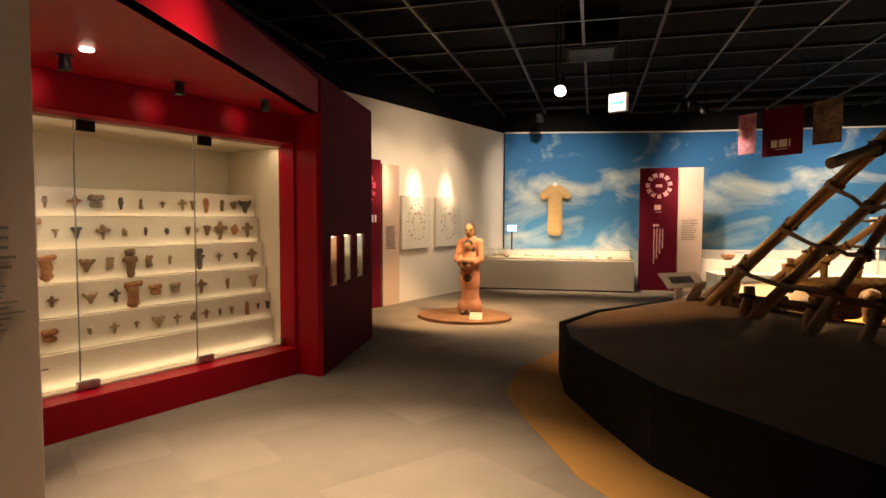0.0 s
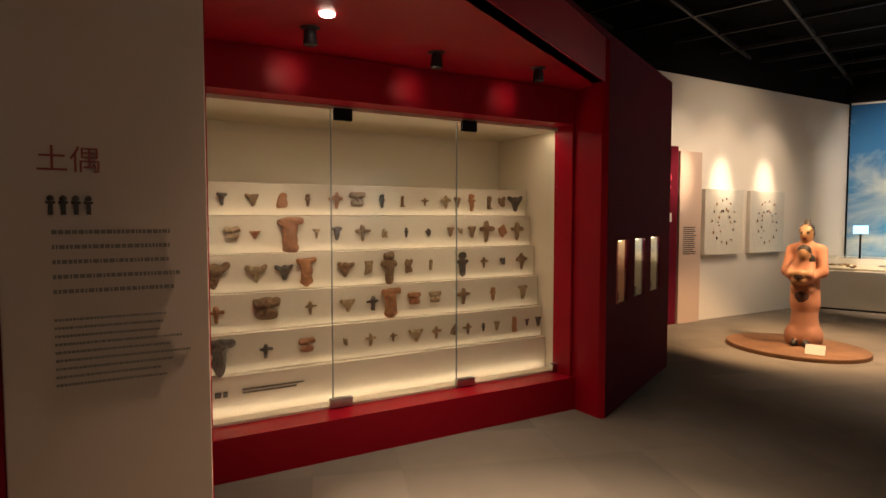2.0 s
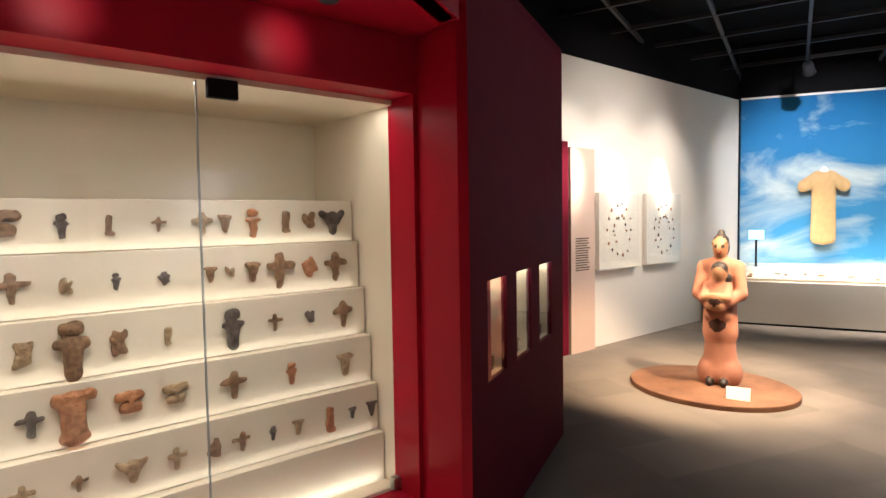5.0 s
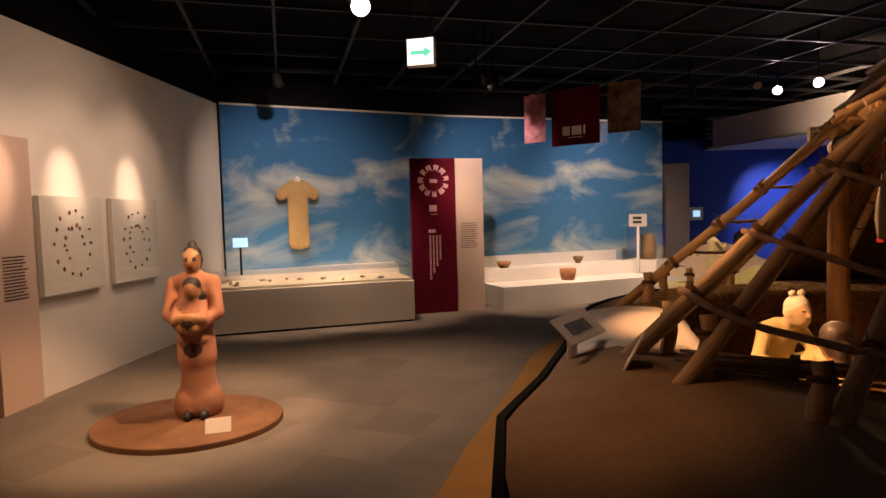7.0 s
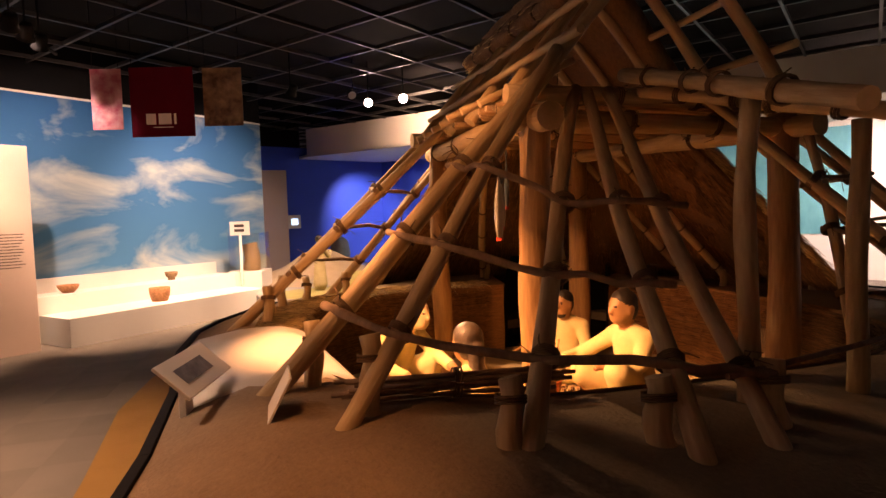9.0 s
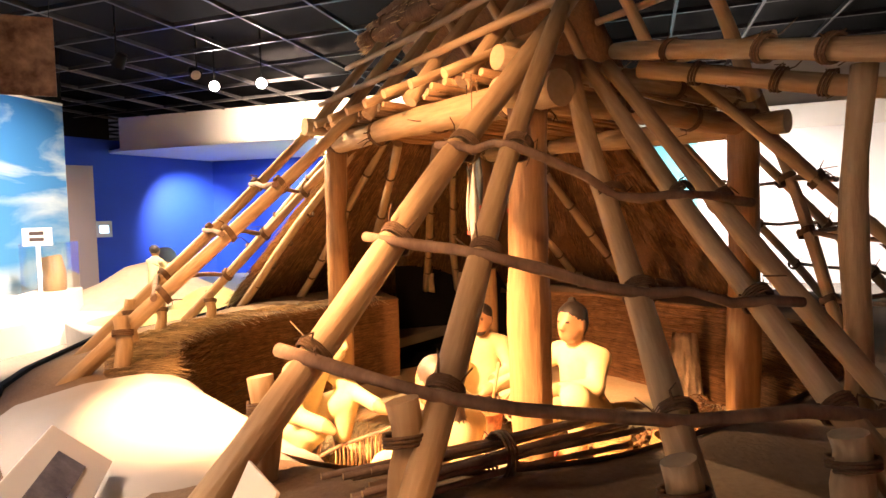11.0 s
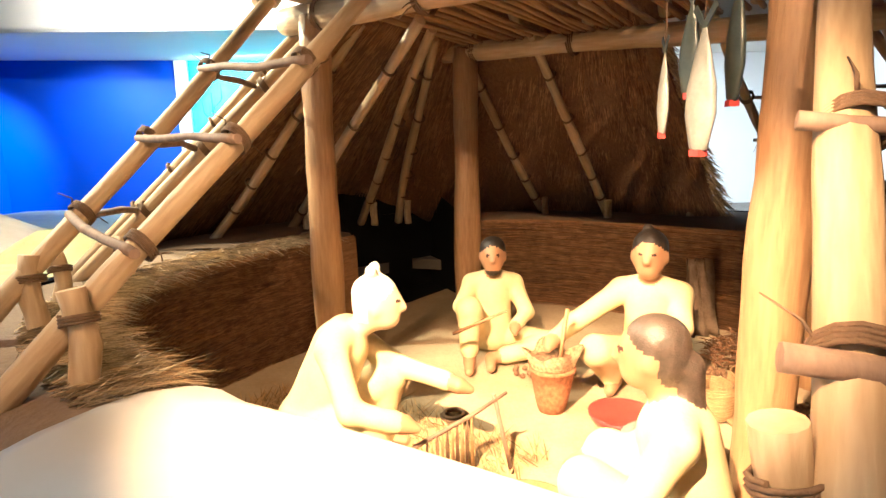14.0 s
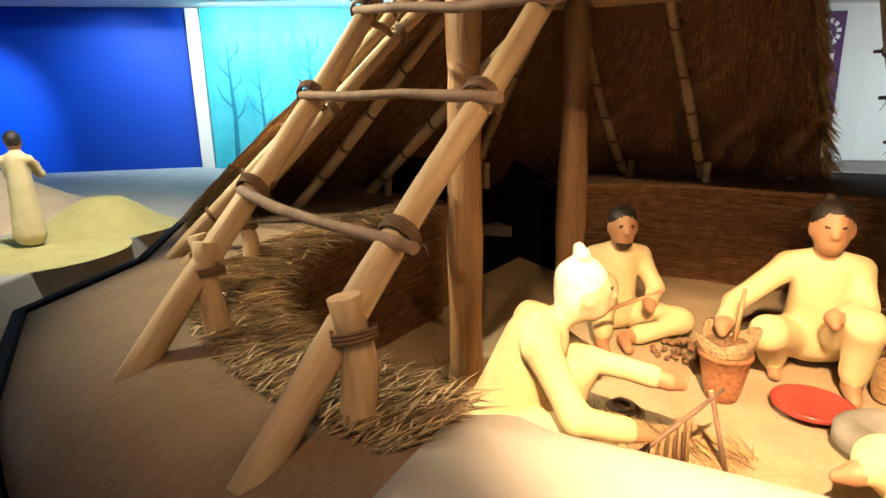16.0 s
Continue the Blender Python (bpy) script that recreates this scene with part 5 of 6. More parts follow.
A = rafter((2.009, 10.517, 0.54), (3.715, 9.866, 2.20), 0.070, 0.058, 31)
B = rafter((2.34, 11.207, 0.55), (4.08, 10.825, 2.20), 0.066, 0.056, 32)
C = rafter((3.55, 11.95, 0.58), (4.442, 10.56, 2.20), 0.062, 0.05, 33)
F1 = rafter((1.535, 8.279, 0.531), (3.153, 7.956, 2.22), 0.086, 0.076, 34, 0.35)
F2 = rafter((1.653, 7.535, 0.548), (3.165, 7.822, 2.293), 0.066, 0.058, 35, 0.35)
F3 = rafter((2.14, 6.823, 0.544), (3.52, 7.84, 2.20), 0.068, 0.058, 36, 0.2)
F4 = rafter((2.581, 6.384, 0.561), (3.569, 7.757, 2.20), 0.062, 0.052, 37, 0.15)
F5 = rafter((2.90, 6.228, 0.514), (3.695, 7.679, 2.20), 0.060, 0.05, 38, 0.15)


def foot_at(deg, a=2.9, b=3.55, z=0.58):
    return at_uv(a * math.cos(radians(deg)), b * math.sin(radians(deg)), z)


def top_at(foot, z=2.24):
    p = Vector((foot.x, foot.y)) - CENTRE
    u, v = p.dot(U), p.dot(V)
    k = max(abs(u) / 0.98, abs(v) / 1.38)
    return at_uv(u / k, v / k, z)


SOUTH = [rafter(f, t, 0.055, 0.045, 50 + i, 0.2) for i, (f, t) in enumerate((((4.965, 5.78, 0.56), (4.412, 7.397, 2.20)), ((4.85, 6.70, 0.56), (5.316, 7.245, 2.20)), ((5.9, 5.95, 0.56), (5.38, 7.35, 2.20)), ((7.0, 6.35, 0.56), (5.75, 7.60, 2.20)), ((7.75, 7.05, 0.56), (5.95, 8.05, 2.20))))]
INNER = (((3.73, 12.2, 0.56), (4.50, 10.75, 2.20)), ((4.42, 12.35, 0.56), (4.72, 10.72, 2.22)), ((5.15, 12.25, 0.56), (4.95, 10.60, 2.24)), ((6.002, 11.979, 0.56), (4.43, 9.935, 2.12)), ((6.729, 11.519, 0.56), (5.236, 10.124, 2.20)), ((6.988, 11.195, 0.56), (5.664, 10.25, 2.20)),
         ((7.641, 9.644, 0.56), (6.077, 10.135, 2.20)), ((7.358, 8.883, 0.56), (5.794, 9.433, 2.20)), ((7.718, 7.989, 0.56), (6.053, 8.647, 2.20)))
for i, (f, t) in enumerate(INNER):
    f, t = Vector(f), Vector(t)
    fd = rafter(f, t, 0.062, 0.05, 70 + i, 0.05)
    for z in (0.78, 1.0, 1.25, 1.55, 1.9):
        binding(at_height(fd, z + 0.04 * (i % 3)), fd[1], 0.046, hut, 2, 0.02, False, i)
    if i > 2:
        g = f.lerp(Vector((CENTRE.x, CENTRE.y, 0.55)), 0.09)
        pole("stake", (g.x, g.y, 0.53), (g.x, g.y, 0.78), 0.04, 0.036, WOOD, hut, 0, 90 + i, 10, "short round stake")
# stakes beside the open rafters
for i, (p, h, r) in enumerate((((2.25, 10.34), 0.37, 0.05), ((2.64, 11.10), 0.38, 0.05), ((1.835, 8.283), 0.38, 0.05), ((1.85, 7.62), 0.40, 0.054), ((2.10, 6.90), 0.30, 0.052), ((2.60, 6.57), 0.28, 0.058), ((3.12, 6.38), 0.30, 0.055), ((3.6, 11.6), 0.30, 0.045), ((3.05, 11.45), 0.3, 0.045))):
    pole("stake", (*p, 0.54), (p[0] + 0.03, p[1] + 0.04, 0.56 + h), r * 1.05, r * 0.9, WOOD, hut, 0.0, 100 + i, 12, "short round stake beside a rafter")
    binding((p[0] + 0.02, p[1] + 0.025, 0.56 + h * 0.72), (0.05, 0.06, 1), r + 0.004, hut, 3, 0.035, False, i)
# battens tied across the rafters
def batten(fds, zs, seed, r=0.02, k0=0.12, k1=0.12):
    pts = [at_height(fd, z) - Vector((fd[1].x, fd[1].y, 0)).normalized() * 0.06 for z, fd in zip(zs, fds)]
    first, last = pts[0] + (pts[0] - pts[1]).normalized() * k0, pts[-1] + (pts[-1] - pts[-2]).normalized() * k1
    rr = random.Random(seed)
    chain = [first]
    for a, b in zip(pts, pts[1:]):
        chain += [a, a.lerp(b, 0.35) + Vector((0, 0, rr.uniform(-0.02, 0.02))), a.lerp(b, 0.7) + Vector((rr.uniform(-0.015, 0.015), 0, rr.uniform(-0.02, 0.02)))]
    chain += [pts[-1], last]
    part("batten", tube(chain, [r * rr.uniform(0.82, 1.18) for _ in chain], 8), [STICK, STICK], hut, "dark crooked stick tied across the rafters")
    for i, (z, fd) in enumerate(zip(zs, fds)):
        binding(at_height(fd, z), fd[1], fd[2] + 0.006, hut, 4, 0.042, True, seed + i)


batten([A, B, C], (1.04, 1.10, 1.01), 201)
batten([A, B, C], (1.43, 1.45, 1.39), 202)
batten([A, B, C], (1.77, 1.83, 1.78), 203)
batten([F1, F2, F3, F4, F5], (1.012, 0.963, 0.878, 0.870, 0.822), 204, 0.024)
batten([F1, F2, F3, F4], (1.415, 1.367, 1.21, 1.176), 205, 0.02)
batten([F1, F2, F3, F4, F5], (1.815, 1.78, 1.567, 1.565, 1.54), 206, 0.019)
batten([F5] + SOUTH, (0.822, 0.9, 0.92, 0.95, 0.95, 0.95), 207, 0.016)
batten(SOUTH, (1.30, 1.34, 1.36, 1.36, 1.36), 208, 0.016)
batten(SOUTH, (1.66, 1.70, 1.72, 1.72, 1.72), 209, 0.016)
# loft of sticks and the ridge frame
rnd = random.Random(8)
for i in range(34):
    v = -1.25 + 2.6 * i / 33
    p, q = at_uv(-1.0 + rnd.uniform(-0.1, 0.05), v + rnd.uniform(-0.05, 0.05), 2.31), at_uv(0.95, v + rnd.uniform(-0.1, 0.1), 2.22)
    pole("loft_stick", p, q, 0.024, 0.018, POST, hut, 0.015, 300 + i, 6)
RIDGE0, RIDGE1 = at_uv(0.05, -1.9, 3.50), at_uv(0.05, 1.95, 3.50)
pole("ridge_pole", RIDGE0, RIDGE1, 0.06, 0.05, WOOD, hut, 0.01, 350, 12)
for i in range(6):
    v = -1.45 + 3.0 * i / 5
    for s in (-1, 1):
        a, b = at_uv(1.05 * s, v, 2.28), at_uv(-0.08 * s, v, 3.62)
        pole("gable_rafter", a, b, 0.052, 0.04, WOOD, hut, 0.012, 360 + 2 * i + (s > 0), 10)
for i, z in enumerate((2.62, 3.0)):
    for s in (-1, 1):
        k = 1.05 * (1 - (z - 2.28) / 1.3)
        pole("gable_batten", at_uv(s * (k + 0.06), -1.7, z), at_uv(s * (k + 0.06), 1.75, z), 0.03, 0.025, WOOD, hut, 0.01, 380 + 2 * i + (s > 0), 8)
for i in range(9):
    p, q = at_uv(-1.12 + 0.02 * i, -0.9 + 0.33 * i, 2.36), at_uv(-0.9 + 0.01 * i, -0.62 + 0.33 * i, 2.52)
    k = rnd.uniform(0.02, 0.16)
    pole("short_log", p - (U * k).to_3d() + Vector((0, 0, -0.05)), p + (U * 0.7).to_3d() + (V * rnd.uniform(-0.12, 0.12)).to_3d() + Vector((0, 0, 0.30)), 0.03, 0.027, WOOD, hut, 0.01, 400 + i, 10)


def roof_panel(name, rows, label, thick=0.09):
    """A thatch shell over a net of points (outer skin), with thickness to the inside."""
    bm = bmesh.new()
    net = []
    for r in rows:
        net.append([bm.verts.new(Vector(p) + Vector((noise.noise(Vector(p) * 5), noise.noise(Vector(p) * 5 + Vector((7, 0, 0))), noise.noise(Vector(p) * 4))) * 0.05) for p in r])
    for r0, r1 in zip(net, net[1:]):
        for i in range(len(r0) - 1):
            bm.faces.new((r0[i], r0[i + 1], r1[i + 1], r1[i]))
    bmesh.ops.recalc_face_normals(bm, faces=bm.faces)
    bmesh.ops.solidify(bm, geom=list(bm.faces), thickness=thick)
    bmesh.ops.recalc_face_normals(bm, faces=bm.faces)
    return part(name, bm, THATCH, hut, label, True)


def skirt(d, s, lift=0.09):
    f = foot_at(d, 3.0, 3.9, 0.56)
    t = top_at(f, 2.42)
    p = f.lerp(t, s)
    return p + Vector((0, 0, lift))


roof_panel("thatch", [[skirt(-4 + 117 * i / 60, j / 14 - 0.08) for i in range(61)] for j in range(16)], "brown straw thatch over the lower roof")


def skirt_straw():
    for _ in range(9000):
        d, s = rnd.uniform(-4, 113), rnd.random()
        p, q = skirt(d, s, 0.17), skirt(d + rnd.uniform(-1.5, 1.5), s - rnd.uniform(0.06, 0.16), 0.18)
        yield p, q, 0.01
    for _ in range(1200):
        e = rnd.choice((-4, 113))
        s = rnd.random()
        p = skirt(e, s, rnd.uniform(0.02, 0.16))
        yield p, skirt(e + (-1 if e < 0 else 1) * rnd.uniform(0.5, 3), s - rnd.uniform(0.03, 0.12), rnd.uniform(0, 0.14)), 0.0


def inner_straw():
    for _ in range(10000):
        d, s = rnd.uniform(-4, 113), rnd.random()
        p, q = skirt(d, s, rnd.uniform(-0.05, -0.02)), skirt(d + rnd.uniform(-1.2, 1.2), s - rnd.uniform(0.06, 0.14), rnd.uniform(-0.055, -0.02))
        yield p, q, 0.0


strands("thatch_straw", skirt_straw(), hut, STRAW, 0.005, "golden straw of the outer thatch")
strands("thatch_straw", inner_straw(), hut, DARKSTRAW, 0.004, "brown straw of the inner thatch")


def gable(u, v):
    z = 2.36 + (1.12 - abs(u)) * 1.18
    return at_uv(u, v, z + 0.06)


roof_panel("gable_thatch", [[gable(1.2 - 1.2 * j / 8, -0.5 + 2.4 * i / 14) for i in range(15)] for j in range(9)], "bound brown thatch on the upper roof", 0.12)
for k, (u, z, r) in enumerate(((-0.24, 3.33, 0.085), (-0.12, 3.46, 0.10), (0.10, 3.52, 0.11))):
    bundle_axis = [at_uv(u, -0.75 + 2.65 * i / 20, z + 0.015 * math.sin(2.1 * i + k)) for i in range(21)]
    part("ridge_roll", tube(bundle_axis, [r * (1.12 if i in (0, 20) else 0.9 if i % 4 == 2 else 1.0) for i in range(21)], 12, cap=0), THATCH, hut, "tied roll of straw along the ridge")
    for i in (2, 6, 10, 14, 18):
        binding(bundle_axis[i], V.to_3d(), r * 0.92, hut, 2, 0.03, False, 700 + i)


def gable_straw():
    for _ in range(2600):
        if rnd.random() < 0.5:
            u, v = rnd.uniform(0.05, 1.2), rnd.uniform(0.0, 1.95)
            yield gable(u, v) + Vector((0, 0, 0.09)), gable(u + rnd.uniform(0.08, 0.25), v + rnd.uniform(-0.05, 0.05)) + Vector((0, 0, 0.06)), 0.01
        else:
            a, v = rnd.uniform(0, 6.3), rnd.choice((rnd.uniform(-0.75, 1.9), 1.86, -0.72))
            u, z = rnd.choice(((-0.24, 3.33), (-0.12, 3.46), (0.10, 3.52)))
            p = at_uv(u + 0.10 * math.cos(a), v, z + 0.10 * math.sin(a))
            yield p, p + (V * rnd.uniform(-0.16, 0.16)).to_3d() + Vector((0, 0, rnd.uniform(-0.02, 0.01))), 0.0


strands("gable_straw", gable_straw(), hut, STRAW, 0.005, "straw of the upper thatch")

# ---- people models and their things in the pit ----
def sitter(face, hair, bun, pose_kind, hand_r, hand_l, head_turn=(0, 0.06, 0), lean=0.12, headband=False, beard=False, hair_back=True, hips=0.16):
    """A crouching or sitting mannequin: hips at the origin, facing +y, floor at z = 0."""
    f = Figure()
    hip = np.array((0, 0, hips if pose_kind != "cross" else 0.11))
    neck = hip + (0, lean * 1.6, 0.45)
    head = neck + (head_turn[0], 0.05 + head_turn[1], 0.155 + head_turn[2])
    f.ball(hip + (0, 0, 0.02), (0.17, 0.15, 0.13), CLOTH)
    f.limb(hip + (0, 0.02, 0.05), neck - (0, 0.01, 0.10), 0.135, 0.125, CLOTH)
    for s in (-1, 1):
        sh = neck + (s * 0.145, -0.01, -0.06)
        hand = np.array(hand_r if s > 0 else hand_l)
        mid = (sh + hand) / 2 + (s * 0.09, -0.05, -0.07)
        f.limb(neck + (s * 0.05, 0, -0.04), sh, 0.075, 0.068, CLOTH)
        f.limb(sh, mid, 0.062, 0.052, CLOTH)
        f.limb(mid, mid + (hand - mid) * 0.8, 0.05, 0.042, CLOTH)
        f.limb(mid + (hand - mid) * 0.78, hand, 0.03, 0.034, SKIN)
        f.limb(hand, hand + (0.0, 0.05, -0.02), 0.03, 0.02, SKIN)
        if pose_kind == "cross" and s < 0:
            knee, foot = np.array((s * 0.36, 0.22, 0.12)), np.array((0.02, 0.36, 0.06))
        elif pose_kind == "cross":
            knee, foot = np.array((0.16, 0.36, 0.40)), np.array((0.16, 0.40, 0.05))
        elif s < 0:
            knee, foot = np.array((s * 0.15, 0.34, 0.36)), np.array((s * 0.14, 0.28, 0.05))
        else:
            knee, foot = np.array((s * 0.22, 0.33, 0.28)), np.array((s * 0.16, 0.12, 0.05))
        f.limb(hip + (s * 0.08, 0, 0), knee, 0.105, 0.085, CLOTH)
        f.limb(knee, knee + (foot - knee) * 0.72, 0.078, 0.062, CLOTH)
        f.limb(knee + (foot - knee) * 0.7, foot, 0.042, 0.036, SKIN)
        f.limb(foot, foot + (0.0, 0.12, -0.015), 0.036, 0.03, SKIN)
    f.limb(neck - (0, 0, 0.06), head - (0, 0.02, 0.06), 0.048, 0.05, face)
    f.ball(head, (0.076, 0.092, 0.112), face)
    f.ball(head + (0, 0.03, -0.06), (0.055, 0.06, 0.055), face)
    f.limb(head + (0, 0.088, 0.015), head + (0, 0.105, -0.02), 0.010, 0.016, face)
    f.ball(head + (-0.078, 0, -0.01), (0.012, 0.022, 0.03), face)
    f.ball(head + (0.078, 0, -0.01), (0.012, 0.022, 0.03), face)
    f.ball(head + (0, -0.020, 0.052), (0.084, 0.092, 0.076), hair)
    if hair_back:
        f.ball(head + (0, -0.052, -0.005), (0.078, 0.060, 0.088), hair)
    for s in (-1, 1):
        f.ball(head + (s * 0.03, 0.083, 0.016), (0.007, 0.008, 0.003), DARKCLOTH)
    if beard:
        f.ball(head + (0, 0.055, -0.105), (0.045, 0.030, 0.024), HAIR)
    if bun == "two":
        for s in (-1, 1):
            f.ball(head + (s * 0.042, -0.02, 0.148), (0.030, 0.024, 0.026), hair)
    elif bun == "top":
        f.ball(head + (0.02, -0.04, 0.138), (0.022, 0.024, 0.018), hair)
    elif bun == "tail":
        f.limb(head + (0, -0.11, -0.03), head + (0.0, -0.13, -0.2), 0.05, 0.035, hair)
    return f


def place_figure(name, f, x, y, z, yaw, scale, label):
    ob = new(name, f.mesh(name, 0.0105, 0.014))
    ob.matrix_basis = pose(x, y, z, 0, 0, yaw) @ Matrix.Scale(scale, 4)
    return tagged(ob, label, "mannequin")


PALESKIN = mat("pale_skin_paint", (0.60, 0.47, 0.30), (0.54, 0.41, 0.25), 6, 0.5)
woman = sitter(PALESKIN, WHITEHAIR, "two", "crouch", (0.27, 0.46, 0.33), (0.0, 0.67, 0.38), (0, 0.12, -0.05), 0.10, hips=0.20)
place_figure("woman_mannequin", woman, 3.41, 10.21, floor_z(0), 195, 1.2, "crouching mannequin with white hair and pale yellow clothes")
man = sitter(SKIN, HAIR, "", "cross", (0.12, 0.34, 0.36), (-0.14, 0.30, 0.26), (0, 0.03, 0), 0.03, beard=True)
place_figure("man_mannequin", man, 5.42, 9.70, floor_z(1), 105, 1.16, "bearded seated mannequin in pale yellow clothes holding a stick")
man_b = sitter(SKIN, HAIR, "top", "crouch", (0.42, 0.46, 0.34), (-0.02, 0.36, 0.40), (0, 0.02, 0), 0.05)
place_figure("man_mannequin", man_b, 4.99, 8.47, floor_z(1), 82, 1.27, "squatting mannequin in pale yellow clothes reaching to a pot")
girl = sitter(SKIN, GREYHAIR, "tail", "crouch", (0.16, 0.42, 0.25), (-0.16, 0.42, 0.25), (0, 0.03, 0), 0.06)
place_figure("girl_mannequin", girl, 3.06, 8.29, floor_z(0), -6, 1.2, "seated mannequin with tied dark hair and pale yellow clothes")

# net of hanging weights on a bent stick before the woman
loom = thing("net_frame", pose(3.42, 9.45, floor_z(-1.4)), "bent stick with a row of hanging cord bundles", "net")
part("stick", tube([(-0.32, 0.30, 0.12), (-0.1, 0.12, 0.24), (0.12, -0.1, 0.33), (0.26, -0.26, 0.42)], [0.014, 0.013, 0.012, 0.009], 7), [STICK, CUT], loom)
part("stick", tube([(-0.16, 0.34, 0.0), (-0.14, 0.26, 0.28)], 0.012, 6), [STICK, CUT], loom)
part("stick", tube([(0.2, -0.3, 0.0), (0.22, -0.2, 0.42)], 0.012, 6), [STICK, CUT], loom)
for i in range(13):
    t = i / 12
    x, y = -0.12 + 0.24 * t, 0.13 - 0.24 * t
    zt = 0.235 + 0.10 * t
    part("cord", tube([(x, y, zt), (x + 0.004, y + 0.004, zt - 0.08), (x, y, 0.04 + 0.02 * (i % 3))], [0.004, 0.009, 0.011], 6), [BINDING if i % 2 else STRAW, BINDING], loom)

pot = thing("clay_pot", pose(4.42, 9.06, floor_z(0.2)), "tall orange clay pot with a flared wavy rim", "pot")
part("body", lathe([(0, 0), (0.085, 0), (0.10, 0.05), (0.125, 0.18), (0.14, 0.27), (0.15, 0.275), (0.15, 0.295), (0.135, 0.30), (0.12, 0.2), (0, 0.15)], 30), CLAY, pot, smooth=True)
bm = bmesh.new()
vs0, vs1, vs2 = [], [], []
for i in range(40):
    a = 2 * math.pi * i / 40
    k = 0.03 * math.sin(4 * a)
    vs0.append(bm.verts.new((0.136 * math.cos(a), 0.136 * math.sin(a), 0.30)))
    vs1.append(bm.verts.new(((0.172 + k) * math.cos(a), (0.172 + k) * math.sin(a), 0.40 + k)))
    vs2.append(bm.verts.new(((0.150 + k) * math.cos(a), (0.150 + k) * math.sin(a), 0.395 + k)))
vs3 = [bm.verts.new((0.12 * math.cos(2 * math.pi * i / 40), 0.12 * math.sin(2 * math.pi * i / 40), 0.30)) for i in range(40)]
for r0, r1 in ((vs0, vs1), (vs1, vs2), (vs2, vs3)):
    for i in range(40):
        bm.faces.new((r0[i], r0[(i + 1) % 40], r1[(i + 1) % 40], r1[i]))
part("rim", bm, PALECLAY, pot, "pale flared rim", True)
part("broth", lathe([(0, 0.355), (0.13, 0.35)], 24), BROWNCLAY, pot, "brown contents")
ladle = part("stirring_stick", tube([(4.44, 9.02, floor_z(0.2) + 0.30), (4.50, 8.98, floor_z(0.2) + 0.66)], 0.013, 8), [POST, CUT])
tagged(ladle, "wooden stirring stick standing in the pot", "stick")
ob = part("dish", lathe([(0, 0.0), (0.12, 0.005), (0.19, 0.04), (0.205, 0.075), (0.19, 0.075), (0.12, 0.04), (0, 0.03)], 30), LACQUER, None, "", True, pose(4.33, 8.62, floor_z(0) + 0.01))
tagged(ob, "shallow red lacquered dish on the pit floor", "dish")
ob = part("stone_mortar", lathe([(0, 0), (0.15, 0), (0.22, 0.05), (0.22, 0.12), (0.15, 0.17), (0.12, 0.15), (0, 0.10)], 26, wobble=0.06), STONE, None, "", True, pose(3.98, 8.40, floor_z(-0.5) + 0.01))
tagged(ob, "grey stone mortar on the pit floor", "stone")
ob = part("winnowing_basket", lathe([(0, 0.0), (0.16, 0.004), (0.22, 0.05), (0.235, 0.09), (0.22, 0.092), (0.15, 0.03), (0, 0.025)], 30), STRAW, None, "", True, pose(3.18, 8.98, floor_z(-1.4) + 0.02))
tagged(ob, "shallow straw winnowing basket with pale grain", "basket")
ob = part("grain", lathe([(0, 0.05), (0.10, 0.042), (0.16, 0.03), (0.0, 0.02)], 24), PALECLAY, None, "", True, pose(3.18, 8.98, floor_z(-1.4) + 0.02))
tagged(ob, "pale grain heaped in the basket", "grain")


def basket(x, y, r, h, label):
    b = thing("basket", pose(x, y, floor_z((Vector((x, y)) - CENTRE).dot(U)) + 0.005), label, "basket")
    part("base", lathe([(0, 0.01), (r * 0.8, 0.01), (r * 0.8, 0.02), (0, 0.02)], 20), DARKSTRAW, b)
    k = int(h / 0.017)
    for i in range(k):
        t = i / max(1, k - 1)
        rr = r * (0.8 + 0.2 * math.sin(math.pi * (0.15 + 0.6 * t)))
        pts = [(rr * math.cos(a) * (1 + 0.02 * (-1) ** j), rr * math.sin(a) * (1 + 0.02 * (-1) ** j), 0.015 + i * 0.017) for j, a in enumerate(2 * math.pi * q / 24 for q in range(25))]
        part("coil", tube(pts, 0.0095, 5, cap=0), STRAW, b)
    return b


basket(4.62, 8.10, 0.13, 0.22, "coiled brown straw basket on the pit floor")
basket(5.05, 7.78, 0.17, 0.14, "wide coiled brown basket on the pit floor")
rnd = random.Random(77)
for gx, gy, nn, lab in ((5.15, 8.05, 60, "heap of brown nuts and twigs"), (5.0, 9.2, 50, "heap of reddish brown nuts"), (4.75, 7.7, 40, "heap of dark nuts")):
    bm = bmesh.new()
    for i in range(nn):
        a, r = rnd.uniform(0, 6.3), 0.22 * math.sqrt(rnd.random())
        bmesh.ops.create_icosphere(bm, subdivisions=1, radius=rnd.uniform(0.016, 0.03), matrix=pose(r * math.cos(a), r * math.sin(a), 0.02 + 0.08 * (1 - r / 0.22) * rnd.random()))
    o = part("nut_heap", bm, BROWNCLAY, None, "", True, pose(gx, gy, floor_z(0.5) + 0.005))
    tagged(o, lab + " on the pit floor", "nuts", kind="stuff")
fire = thing("hearth_ring", pose(4.1, 9.62, floor_z(-0.6) + 0.005), "small coil of dark cord on the pit floor", "cord")
